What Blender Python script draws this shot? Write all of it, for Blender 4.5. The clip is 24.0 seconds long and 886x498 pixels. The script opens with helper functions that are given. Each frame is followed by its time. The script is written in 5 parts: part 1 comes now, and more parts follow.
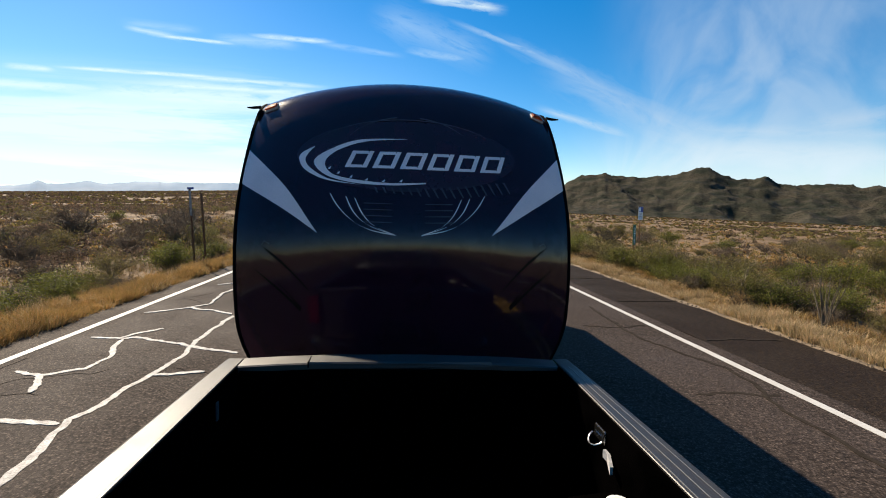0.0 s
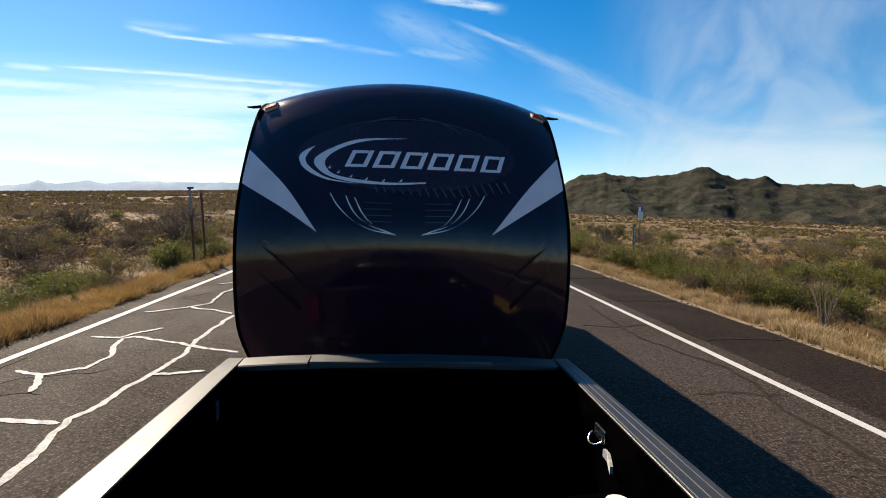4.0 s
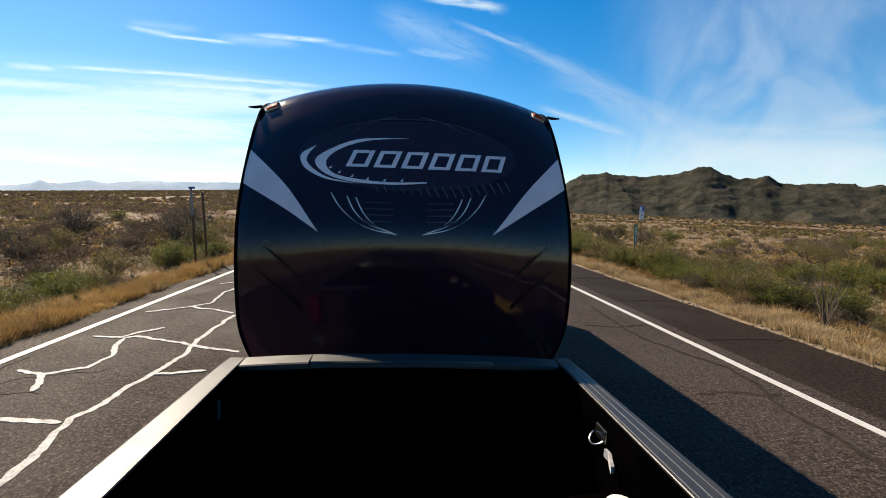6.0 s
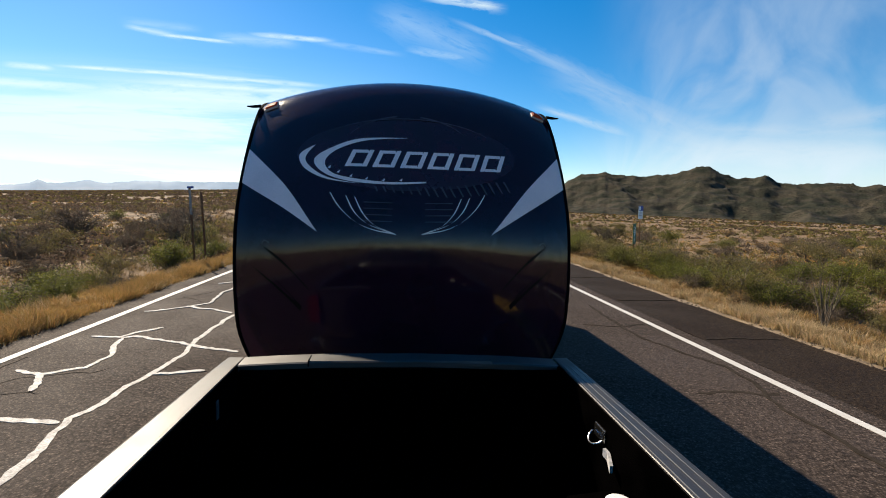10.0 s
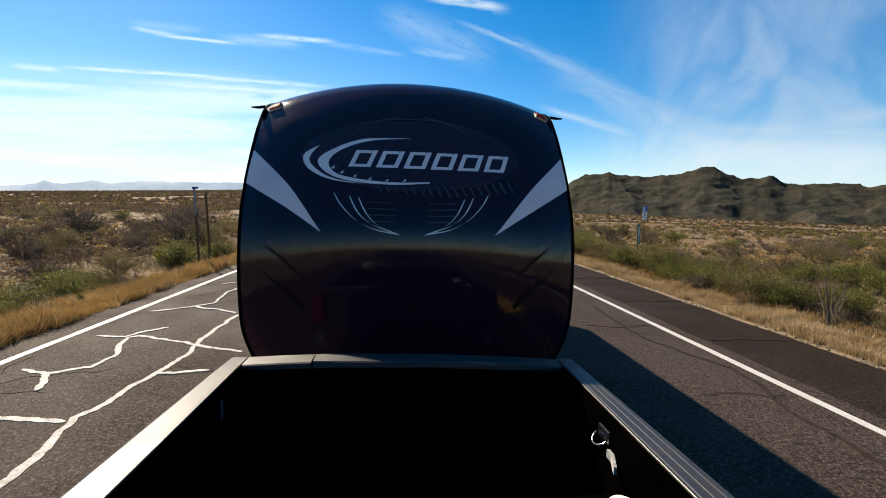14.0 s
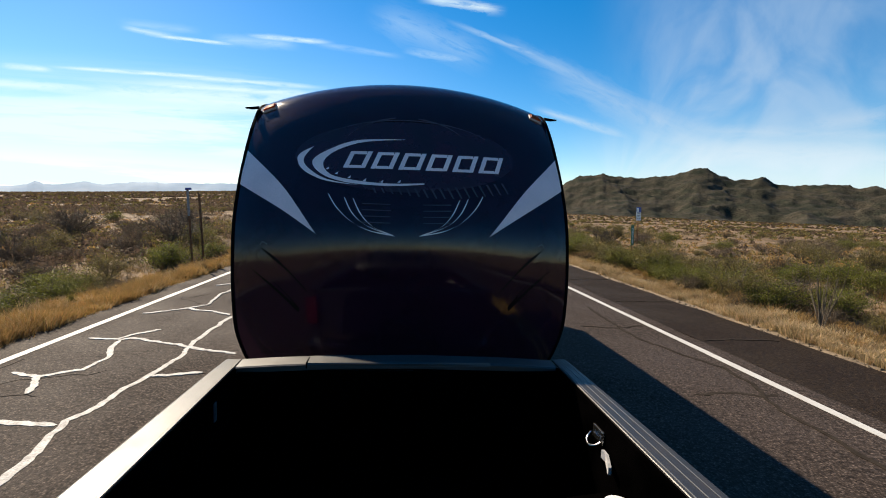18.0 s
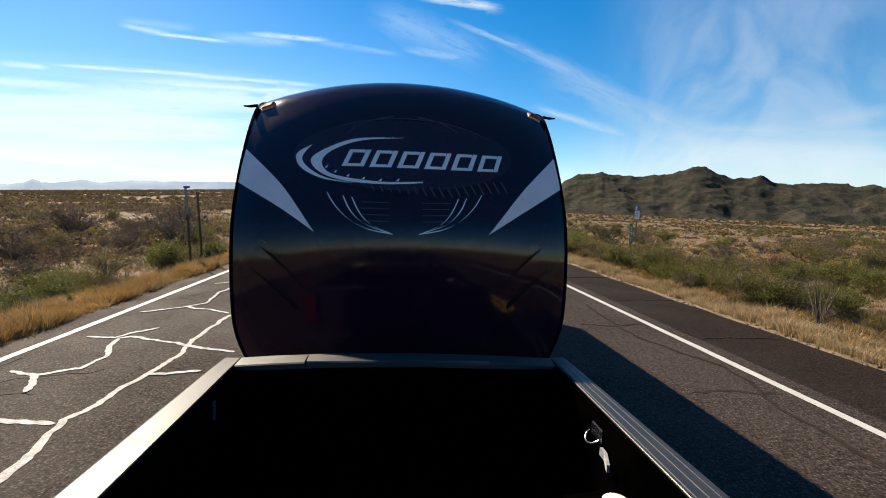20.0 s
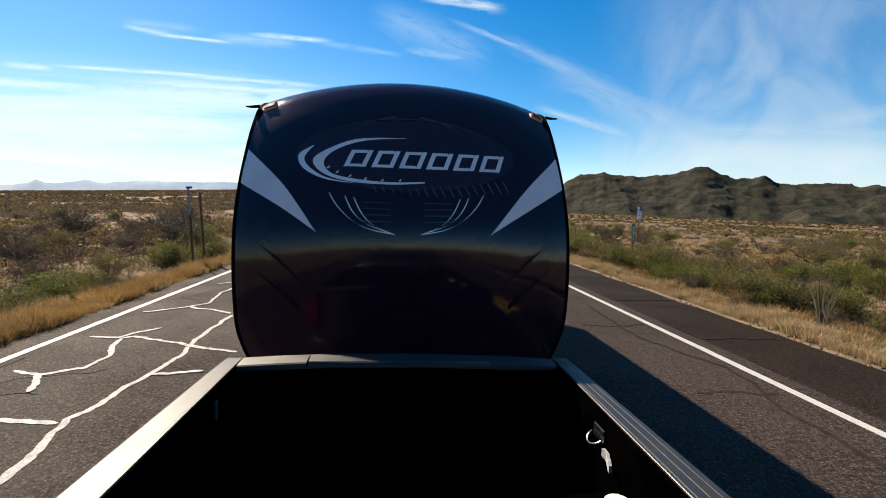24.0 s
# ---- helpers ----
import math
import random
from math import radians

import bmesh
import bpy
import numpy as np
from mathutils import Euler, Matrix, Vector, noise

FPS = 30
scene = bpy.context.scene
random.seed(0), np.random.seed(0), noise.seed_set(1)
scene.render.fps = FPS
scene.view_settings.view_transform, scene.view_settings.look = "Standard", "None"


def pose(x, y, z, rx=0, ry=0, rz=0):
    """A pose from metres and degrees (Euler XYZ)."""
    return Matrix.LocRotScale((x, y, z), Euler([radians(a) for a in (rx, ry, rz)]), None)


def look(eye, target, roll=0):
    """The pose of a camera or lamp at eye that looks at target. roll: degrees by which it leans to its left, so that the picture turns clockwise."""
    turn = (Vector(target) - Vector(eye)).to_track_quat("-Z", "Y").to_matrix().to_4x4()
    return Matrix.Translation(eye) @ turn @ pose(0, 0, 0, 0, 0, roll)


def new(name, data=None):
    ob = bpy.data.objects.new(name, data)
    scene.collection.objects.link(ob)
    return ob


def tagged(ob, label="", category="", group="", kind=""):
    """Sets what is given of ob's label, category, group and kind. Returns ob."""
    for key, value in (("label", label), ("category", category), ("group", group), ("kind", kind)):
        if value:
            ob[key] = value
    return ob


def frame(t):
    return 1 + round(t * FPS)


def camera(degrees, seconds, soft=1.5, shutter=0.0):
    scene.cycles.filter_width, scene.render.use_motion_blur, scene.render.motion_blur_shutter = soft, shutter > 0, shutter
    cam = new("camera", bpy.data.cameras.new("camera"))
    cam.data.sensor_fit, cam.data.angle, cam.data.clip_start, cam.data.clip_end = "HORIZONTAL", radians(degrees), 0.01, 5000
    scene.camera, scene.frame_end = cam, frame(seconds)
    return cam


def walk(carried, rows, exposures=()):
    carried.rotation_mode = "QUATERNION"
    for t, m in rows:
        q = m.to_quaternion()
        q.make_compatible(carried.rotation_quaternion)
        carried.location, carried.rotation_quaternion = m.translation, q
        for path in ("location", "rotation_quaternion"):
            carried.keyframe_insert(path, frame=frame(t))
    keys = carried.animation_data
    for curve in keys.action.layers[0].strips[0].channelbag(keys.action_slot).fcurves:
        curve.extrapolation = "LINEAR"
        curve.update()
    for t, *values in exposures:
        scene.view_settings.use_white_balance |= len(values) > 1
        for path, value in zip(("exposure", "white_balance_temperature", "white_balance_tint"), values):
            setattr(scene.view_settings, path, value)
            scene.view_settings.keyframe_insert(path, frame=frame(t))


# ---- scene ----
# ---------------------------------------------------------------- camera and its way
# The camera rides on the cab roof of the pickup and looks back over the bed.
cam = camera(90.0, 24.0, soft=1.0)
EYE = (0.0, 0.0, 2.38)
YAW, PITCH, ROLL = -5.62, -5.50, 1.1


def view(dyaw, dpitch):
    a, p = radians(YAW + dyaw), radians(PITCH + dpitch)
    way = Vector((-math.sin(a) * math.cos(p), math.cos(a) * math.cos(p), math.sin(p)))
    return look(EYE, Vector(EYE) + way, ROLL)


# seconds, and the shake of the mount in hundredths of a degree: yaw, pitch
SHAKE = ((0, -7, 7), (0.5, -22, 15), (1, -7, 9), (1.5, 5, 16), (2, -16, 9), (2.5, -5, 5), (4.5, -10, 1), (5, -20, 6),
         (5.5, -5, -8), (6, 6, -2), (6.5, 7, 1), (7, 15, -3), (7.5, 12, -8), (8, 3, -5), (8.5, 8, -3), (9, 28, 0),
         (9.5, 15, 10), (10, -7, -6), (10.5, -7, -2), (12.5, 4, 0), (13, 22, -2), (13.5, 38, 0), (14, 38, -2),
         (14.5, 34, -3), (15, 15, 4), (15.5, 16, 6), (16, 28, -9), (16.5, -5, 6), (17, -5, -2), (17.5, -18, -3),
         (18, -28, 14), (18.5, -24, -9), (20.5, -48, -4), (21, -40, 6), (21.5, -20, -13), (22, -20, -2),
         (22.5, -20, -3), (23, 8, -9), (23.5, 3, -2), (24, -20, -3))
walk(cam, [(t, view(a / 100, b / 100)) for t, a, b in SHAKE])

# ---------------------------------------------------------------- sun, sky, exposure
SUN_WAY = Vector((0.71, -0.96, -1.0)).normalized()
sun_data = bpy.data.lights.new("sun", "SUN")
sun_data.energy, sun_data.angle, sun_data.color = 5.0, radians(0.6), (1.0, 0.85, 0.65)
sun = new("sun", sun_data)
sun.matrix_world = look((-40, 36, 56), Vector((-40, 36, 56)) + SUN_WAY)
scene.view_settings.exposure = 1.1

world = bpy.data.worlds.new("sky")
scene.world = world
world.use_nodes = True
wt = world.node_tree
wt.nodes.clear()



def wmath(op, a, b=None, clamp=False):
    n = wt.nodes.new("ShaderNodeMath")
    n.operation, n.use_clamp = op, clamp
    for i, v in enumerate((a, b)):
        if v is None:
            continue
        if isinstance(v, (int, float)):
            n.inputs[i].default_value = v
        else:
            wt.links.new(v, n.inputs[i])
    return n.outputs[0]


def wstep(v, lo, hi, a=0.0, b=1.0):
    """A smooth step of v from a at lo to b at hi."""
    n = wt.nodes.new("ShaderNodeMapRange")
    n.interpolation_type = "SMOOTHSTEP"
    wt.links.new(v, n.inputs[0])
    for i, x in enumerate((lo, hi, a, b)):
        n.inputs[i + 1].default_value = x
    return n.outputs[0]


def wnoise(x, y, scale, detail=5.0, rough=0.55, warp=0.0):
    c = wt.nodes.new("ShaderNodeCombineXYZ")
    for i, v in enumerate((x, y)):
        wt.links.new(v, c.inputs[i])
    n = wt.nodes.new("ShaderNodeTexNoise")
    n.inputs["Scale"].default_value, n.inputs["Detail"].default_value = scale, detail
    n.inputs["Roughness"].default_value, n.inputs["Distortion"].default_value = rough, warp
    wt.links.new(c.outputs[0], n.inputs["Vector"])
    return n.outputs[0]


coord = wt.nodes.new("ShaderNodeTexCoord")
sep = wt.nodes.new("ShaderNodeSeparateXYZ")
wt.links.new(coord.outputs["Generated"], sep.inputs[0])
DX, DY, DZ = sep.outputs
ahead = wmath("MAXIMUM", DY, 0.06)
P = wmath("DIVIDE", DX, ahead)          # across the sky behind the trailer
Q = wmath("DIVIDE", DZ, ahead)          # up it
front = wstep(DY, 0.05, 0.3)


def streak(p1, q1, p2, q2, width, strength, grain=26.0, lo=0.42, hi=0.68, cut=0.3):
    """One drawn-out ice cloud along a line in the sky."""
    dp, dq = p2 - p1, q2 - q1
    long = math.hypot(dp, dq)
    a, b = wmath("SUBTRACT", P, p1), wmath("SUBTRACT", Q, q1)
    along = wmath("DIVIDE", wmath("ADD", wmath("MULTIPLY", a, dp), wmath("MULTIPLY", b, dq)), long * long)
    across = wmath("DIVIDE", wmath("SUBTRACT", wmath("MULTIPLY", b, dp), wmath("MULTIPLY", a, dq)), long)
    fray = wnoise(wmath("ADD", wmath("MULTIPLY", along, long * 0.4), p1 * 7.0), wmath("MULTIPLY", across, 1.6), grain, 7.0, 0.66, 0.5)
    soft = wmath("ADD", wmath("ABSOLUTE", across), wmath("MULTIPLY", wmath("SUBTRACT", fray, 0.5), width * 2.4))
    body = wstep(soft, 0.0, width, 1.0, 0.0)
    ends = wmath("MULTIPLY", wstep(along, 0.0, cut), wstep(along, 1.0 - cut, 1.0, 1.0, 0.0))
    return wmath("MULTIPLY", wmath("MULTIPLY", wmath("MULTIPLY", body, ends), wstep(fray, lo - 0.2, hi)), strength)


STREAKS = ((-0.570, 0.354, -0.44, 0.334, 0.010, 0.65), (-0.52, 0.3405, -0.33, 0.3295, 0.005, 1.2), (-0.58, 0.362, -0.40, 0.352, 0.012, 0.25),
           (-0.40, 0.340, -0.20, 0.336, 0.016, 0.40), (-0.33, 0.350, -0.13, 0.344, 0.008, 0.95), (-0.20, 0.344, 0.02, 0.322, 0.009, 0.28),
           (-0.80, 0.266, -0.69, 0.261, 0.008, 1.0), (-0.72, 0.268, -0.34, 0.260, 0.0055, 1.2), (-0.50, 0.262, -0.13, 0.249, 0.008, 0.9),
           (-0.58, 0.242, -0.12, 0.235, 0.015, 1.0), (-0.70, 0.225, -0.10, 0.225, 0.028, 0.9), (-0.92, 0.232, -0.56, 0.225, 0.014, 0.9),
           (-0.08, 0.418, 0.22, 0.320, 0.050, 0.30), (0.00, 0.338, 0.16, 0.322, 0.014, 0.45), (0.03, 0.449, 0.24, 0.432, 0.016, 1.1),
           (0.08, 0.412, 0.38, 0.318, 0.010, 0.45, 30.0, 0.40, 0.62, 0.4), (0.18, 0.388, 0.70, 0.182, 0.026, 0.42, 18.0, 0.34, 0.64, 0.34),
           (0.28, 0.330, 0.80, 0.130, 0.050, 0.45, 14.0, 0.36, 0.64, 0.35), (0.29, 0.230, 0.54, 0.168, 0.013, 0.75),
           (0.55, 0.190, 1.40, 0.200, 0.022, 0.45), (0.95, 0.205, 1.25, 0.260, 0.035, 0.55), (0.55, 0.150, 1.50, 0.140, 0.045, 0.8),
           (-0.60, 0.213, -0.12, 0.212, 0.014, 0.9), (-0.85, 0.19, -0.30, 0.185, 0.02, 0.9))
cloud = None
for s in STREAKS:
    k = streak(*s)
    cloud = k if cloud is None else wmath("MAXIMUM", cloud, k)
# thin veils: bright low on the sun's side, a fan of ice cloud on the other
low = wmath("MULTIPLY", wstep(Q, 0.14, 0.31, 1.0, 0.0), wstep(P, -0.22, 0.10, 1.0, 0.0))
bands = wnoise(wmath("MULTIPLY", P, 0.5), wmath("MULTIPLY", wmath("ADD", Q, wmath("MULTIPLY", P, 0.03)), 7.0), 3.0, 6.0, 0.6, 0.5)
glare = wstep(P, -0.75, -0.30, 0.25, 0.0)
low = wmath("MULTIPLY", low, wmath("MINIMUM", wmath("ADD", wstep(bands, 0.40, 0.60, 0.24, 1.0), glare), 1.0))
fp, fq = wmath("SUBTRACT", P, 0.50), wmath("SUBTRACT", Q, 0.02)
turn = wmath("ARCTAN2", fq, fp)
reach = wmath("SQRT", wmath("ADD", wmath("MULTIPLY", fp, fp), wmath("MULTIPLY", fq, fq)))
fan_grain = wnoise(wmath("MULTIPLY", turn, 0.8), wmath("ADD", wmath("MULTIPLY", reach, 1.5), 3.0), 3.0, 5.0, 0.48, 0.7)
fan_fine = wnoise(wmath("MULTIPLY", turn, 1.6), wmath("ADD", wmath("MULTIPLY", reach, 1.4), 7.0), 3.6, 4.0, 0.5, 0.5)
fan_body = wmath("ADD", wmath("MULTIPLY", fan_grain, 0.78), wmath("MULTIPLY", fan_fine, 0.22))
wedge = wmath("MULTIPLY", wstep(turn, 0.0, 0.30), wstep(turn, 1.0, 1.85, 1.0, 0.0))
wedge = wmath("MULTIPLY", wedge, wstep(wmath("ADD", P, wmath("MULTIPLY", Q, 0.45)), 0.46, 0.92))
fan = wmath("MULTIPLY", wmath("MULTIPLY", wedge, wstep(fan_body, 0.33, 0.66, 0.14, 0.80)), wstep(reach, 0.12, 0.70, 1.0, 0.52))
fan_low = wmath("MULTIPLY", wmath("MULTIPLY", wstep(P, 0.34, 0.72), wstep(Q, 0.10, 0.27, 1.0, 0.0)), wstep(fan_body, 0.36, 0.60, 0.58, 0.97))
fan = wmath("MULTIPLY", wmath("MAXIMUM", fan, fan_low), wstep(reach, 0.9, 1.7, 1.0, 0.08))
thin = wmath("MULTIPLY", wstep(Q, 0.22, 0.46, 0.07, 0.0), wstep(P, -0.05, 0.30, 1.0, 0.0))
veil = wmath("MAXIMUM", wmath("MULTIPLY", low, 0.97), fan)
clear = wmath("MULTIPLY", wmath("SUBTRACT", 1.0, veil), wmath("SUBTRACT", 1.0, thin))
cloud = wmath("SUBTRACT", 1.0, wmath("MULTIPLY", clear, wmath("SUBTRACT", 1.0, cloud)))
cloud = wmath("MULTIPLY", cloud, front)
# the same kind of sky all round
up = wmath("ADD", wmath("MAXIMUM", DZ, 0.0), 0.12)
round_grain = wnoise(wmath("DIVIDE", DX, up), wmath("DIVIDE", wmath("MULTIPLY", DY, 0.4), up), 1.3, 6.0, 0.6, 0.6)
rest = wmath("MULTIPLY", wmath("MULTIPLY", wstep(round_grain, 0.60, 0.90), 0.06), wmath("SUBTRACT", 1.0, front))
cloud = wmath("MAXIMUM", cloud, rest)

nishita = wt.nodes.new("ShaderNodeTexSky")
nishita.sky_type, nishita.sun_disc = "NISHITA", False
nishita.sun_elevation = math.asin(-SUN_WAY.z)
nishita.sun_rotation = math.atan2(-SUN_WAY.x, -SUN_WAY.y)
nishita.altitude, nishita.air_density, nishita.dust_density, nishita.ozone_density = 600, 1.0, 0.25, 1.5
hue = wt.nodes.new("ShaderNodeHueSaturation")
hue.inputs["Saturation"].default_value, hue.inputs["Value"].default_value, hue.inputs["Hue"].default_value = 1.52, 1.17, 0.498
wt.links.new(nishita.outputs[0], hue.inputs["Color"])
mix = wt.nodes.new("ShaderNodeMixRGB")
wt.links.new(cloud, mix.inputs[0])
wt.links.new(hue.outputs[0], mix.inputs[1])
tone = wt.nodes.new("ShaderNodeMixRGB")
tone.inputs[1].default_value, tone.inputs[2].default_value = (7.3, 8.8, 9.1, 1), (4.7, 5.8, 7.0, 1)
wt.links.new(wmath("MULTIPLY", wstep(P, -0.15, 0.6), wstep(Q, 0.09, 0.25, 0.50, 1.0)), tone.inputs[0])
wt.links.new(tone.outputs[0], mix.inputs[2])
back = wt.nodes.new("ShaderNodeBackground")
back.inputs["Strength"].default_value = 0.057
wt.links.new(mix.outputs[0], back.inputs["Color"])
out = wt.nodes.new("ShaderNodeOutputWorld")
wt.links.new(back.outputs[0], out.inputs["Surface"])

# ---------------------------------------------------------------- materials


def material(name, colour, rough=0.6, metal=0.0, spots=None, scale=8.0, fine=60.0, bump=0.0, bump_scale=80.0, coat=0.0,
             vary=0.0, island=False, wear=0.18, spec=0.5, through_light=0.0):
    """A surface with stains at a large scale and grain at a small one. spots: a second colour."""
    m = bpy.data.materials.new(name)
    m.use_nodes = True
    t = m.node_tree
    b = t.nodes["Principled BSDF"]
    b.inputs["Metallic"].default_value = metal
    b.inputs["Coat Weight"].default_value = coat
    b.inputs["Coat Roughness"].default_value = 0.05
    b.inputs["Specular IOR Level"].default_value = spec
    co = t.nodes.new("ShaderNodeTexCoord")

    def noise_at(s, detail):
        n = t.nodes.new("ShaderNodeTexNoise")
        n.inputs["Scale"].default_value, n.inputs["Detail"].default_value = s, detail
        t.links.new(co.outputs["Object"], n.inputs["Vector"])
        return n

    def step(v, lo, hi, a, z):
        n = t.nodes.new("ShaderNodeMapRange")
        t.links.new(v, n.inputs[0])
        for i, x in enumerate((lo, hi, a, z)):
            n.inputs[i + 1].default_value = x
        return n.outputs[0]

    big, small = noise_at(scale, 6), noise_at(fine, 4)
    one = t.nodes.new("ShaderNodeMixRGB")
    one.inputs[1].default_value = (*colour, 1)
    other = spots or tuple(c * (1 - wear * 2) for c in colour)
    one.inputs[2].default_value = (*other, 1)
    t.links.new(step(big.outputs[0], 0.38, 0.66, 0, 1), one.inputs[0])
    two = t.nodes.new("ShaderNodeMixRGB")
    two.blend_type = "MULTIPLY"
    two.inputs[0].default_value = 1
    t.links.new(one.outputs[0], two.inputs[1])
    shade = step(small.outputs[0], 0.3, 0.7, 1 - wear, 1 + wear)
    grey = t.nodes.new("ShaderNodeCombineColor")
    for i in range(3):
        t.links.new(shade, grey.inputs[i])
    t.links.new(grey.outputs[0], two.inputs[2])
    last = two.outputs[0]
    if vary:
        if island:
            r = t.nodes.new("ShaderNodeNewGeometry").outputs["Random Per Island"]
        else:
            r = t.nodes.new("ShaderNodeObjectInfo").outputs["Random"]
        h = t.nodes.new("ShaderNodeHueSaturation")
        t.links.new(step(r, 0, 1, 1 - vary, 1 + vary), h.inputs["Value"])
        t.links.new(step(r, 0, 1, 0.5 + vary * 0.05, 0.5 - vary * 0.05), h.inputs["Hue"])
        t.links.new(last, h.inputs["Color"])
        last = h.outputs[0]
    t.links.new(last, b.inputs["Base Color"])
    if through_light:
        tl = t.nodes.new("ShaderNodeBsdfTranslucent")
        t.links.new(last, tl.inputs["Color"])
        both = t.nodes.new("ShaderNodeMixShader")
        both.inputs[0].default_value = through_light
        t.links.new(b.outputs[0], both.inputs[1])
        t.links.new(tl.outputs[0], both.inputs[2])
        t.links.new(both.outputs[0], t.nodes["Material Output"].inputs["Surface"])
    t.links.new(step(big.outputs[0], 0.3, 0.7, rough * 0.85, min(1.0, rough * 1.15)), b.inputs["Roughness"])
    if bump:
        n = noise_at(bump_scale, 5)
        k = t.nodes.new("ShaderNodeBump")
        k.inputs["Strength"].default_value, k.inputs["Distance"].default_value = bump, 0.02
        t.links.new(n.outputs[0], k.inputs["Height"])
        t.links.new(k.outputs[0], b.inputs["Normal"])
    return m


def asphalt(name, tone, stone, warm, cool=0.75):
    """Worn chip-seal: pale stones in dark binder, with wheel-track stains."""
    m = material(name, (tone * warm, tone, tone * cool), 0.75, spots=(tone * 0.72 * warm, tone * 0.72, tone * 0.60), scale=0.55,
                 fine=13.0, wear=0.42, spec=0.06)
    t = m.node_tree
    b = t.nodes["Principled BSDF"]
    co = t.nodes.new("ShaderNodeTexCoord")
    v = t.nodes.new("ShaderNodeTexVoronoi")
    v.inputs["Scale"].default_value = 42.0
    t.links.new(co.outputs["Object"], v.inputs["Vector"])
    r = t.nodes.new("ShaderNodeMapRange")
    t.links.new(v.outputs["Distance"], r.inputs[0])
    for i, x in enumerate((0.15, 0.6, 1.0, 0.0)):
        r.inputs[i + 1].default_value = x
    pick = t.nodes.new("ShaderNodeMath")
    pick.operation = "MULTIPLY"
    sc = t.nodes.new("ShaderNodeSeparateColor")
    t.links.new(v.outputs["Color"], sc.inputs[0])
    t.links.new(sc.outputs[0], pick.inputs[0])
    t.links.new(r.outputs[0], pick.inputs[1])
    mx = t.nodes.new("ShaderNodeMixRGB")
    old = b.inputs["Base Color"].links[0].from_socket
    t.links.new(pick.outputs[0], mx.inputs[0])
    t.links.new(old, mx.inputs[1])
    mx.inputs[2].default_value = (stone * warm, stone, stone * cool, 1)
    t.links.new(mx.outputs[0], b.inputs["Base Color"])
    patchy = t.nodes.new("ShaderNodeTexNoise")
    patchy.inputs["Scale"].default_value, patchy.inputs["Detail"].default_value, patchy.inputs["Roughness"].default_value = 24.0, 6.0, 0.75
    t.links.new(co.outputs["Object"], patchy.inputs["Vector"])
    span = t.nodes.new("ShaderNodeMapRange")
    t.links.new(patchy.outputs[0], span.inputs[0])
    for i, x in enumerate((0.37, 0.63, 0.42, 1.65)):
        span.inputs[i + 1].default_value = x
    grey = t.nodes.new("ShaderNodeCombineColor")
    for i in range(3):
        t.links.new(span.outputs[0], grey.inputs[i])
    worn = t.nodes.new("ShaderNodeMixRGB")
    worn.blend_type = "MULTIPLY"
    worn.inputs[0].default_value = 1.0
    t.links.new(mx.outputs[0], worn.inputs[1])
    t.links.new(grey.outputs[0], worn.inputs[2])
    t.links.new(worn.outputs[0], b.inputs["Base Color"])
    k = t.nodes.new("ShaderNodeBump")
    k.inputs["Strength"].default_value, k.inputs["Distance"].default_value = 0.55, 0.02
    t.links.new(patchy.outputs[0], k.inputs["Height"])
    t.links.new(k.outputs[0], b.inputs["Normal"])
    return m


M_ASPHALT = asphalt("lane_asphalt", 0.0238, 0.089, 1.30, 0.84)
M_SHOULDER = asphalt("shoulder_asphalt", 0.0106, 0.0315, 1.45, 0.62)
M_WHITE = material("white_road_paint", (0.4335, 0.4263, 0.4046), 0.6, spots=(0.3974, 0.3829, 0.3612), scale=3.0, fine=40, wear=0.15, bump=0.3)
M_YELLOW = material("yellow_road_paint", (0.70, 0.42, 0.03), 0.6, spots=(0.50, 0.30, 0.04), scale=3.0, fine=40, wear=0.15, bump=0.3)
M_SEAL = material("crack_sealant", (0.3655, 0.357, 0.3485), 0.6, spots=(0.2465, 0.238, 0.2295), scale=9.0, fine=50, wear=0.35, bump=0.25, spec=0.15)
M_TAR = material("dark_crack_tar", (0.0306, 0.0247, 0.0195), 0.95, scale=9.0, spec=0.05)
M_SOIL = material("desert_soil", (0.17, 0.1165, 0.0697), 0.95, spots=(0.0918, 0.0646, 0.0399), scale=0.42, fine=6.0, wear=0.6, bump=1.0, bump_scale=7.0, spec=0.08)
M_GRAVEL = material("verge_gravel", (0.1836, 0.136, 0.085), 0.95, spots=(0.1088, 0.0782, 0.0476), scale=1.2, fine=14, wear=0.3, bump=0.8, bump_scale=30)
M_STRAW = material("dry_grass", (0.340, 0.213, 0.074), 0.8, spots=(0.235, 0.148, 0.056), scale=0.8, fine=5, vary=0.35, island=True, through_light=0.4, spec=0.12)
M_STRAW_PALE = material("pale_dry_grass", (0.4216, 0.3196, 0.1768), 0.8, spots=(0.306, 0.2244, 0.1156), scale=0.8, fine=5, vary=0.4, island=True, through_light=0.4, spec=0.12)
M_STRAW_DARK = material("old_grass", (0.1836, 0.1292, 0.0612), 0.85, spots=(0.1224, 0.0884, 0.0476), scale=0.8, fine=5, vary=0.35, island=True, through_light=0.4, spec=0.12)
M_OLIVE = material("olive_leaves", (0.1615, 0.1343, 0.0425), 0.7, spots=(0.1037, 0.0884, 0.0306), scale=1.5, fine=8, vary=0.4, island=True, through_light=0.4, spec=0.12)
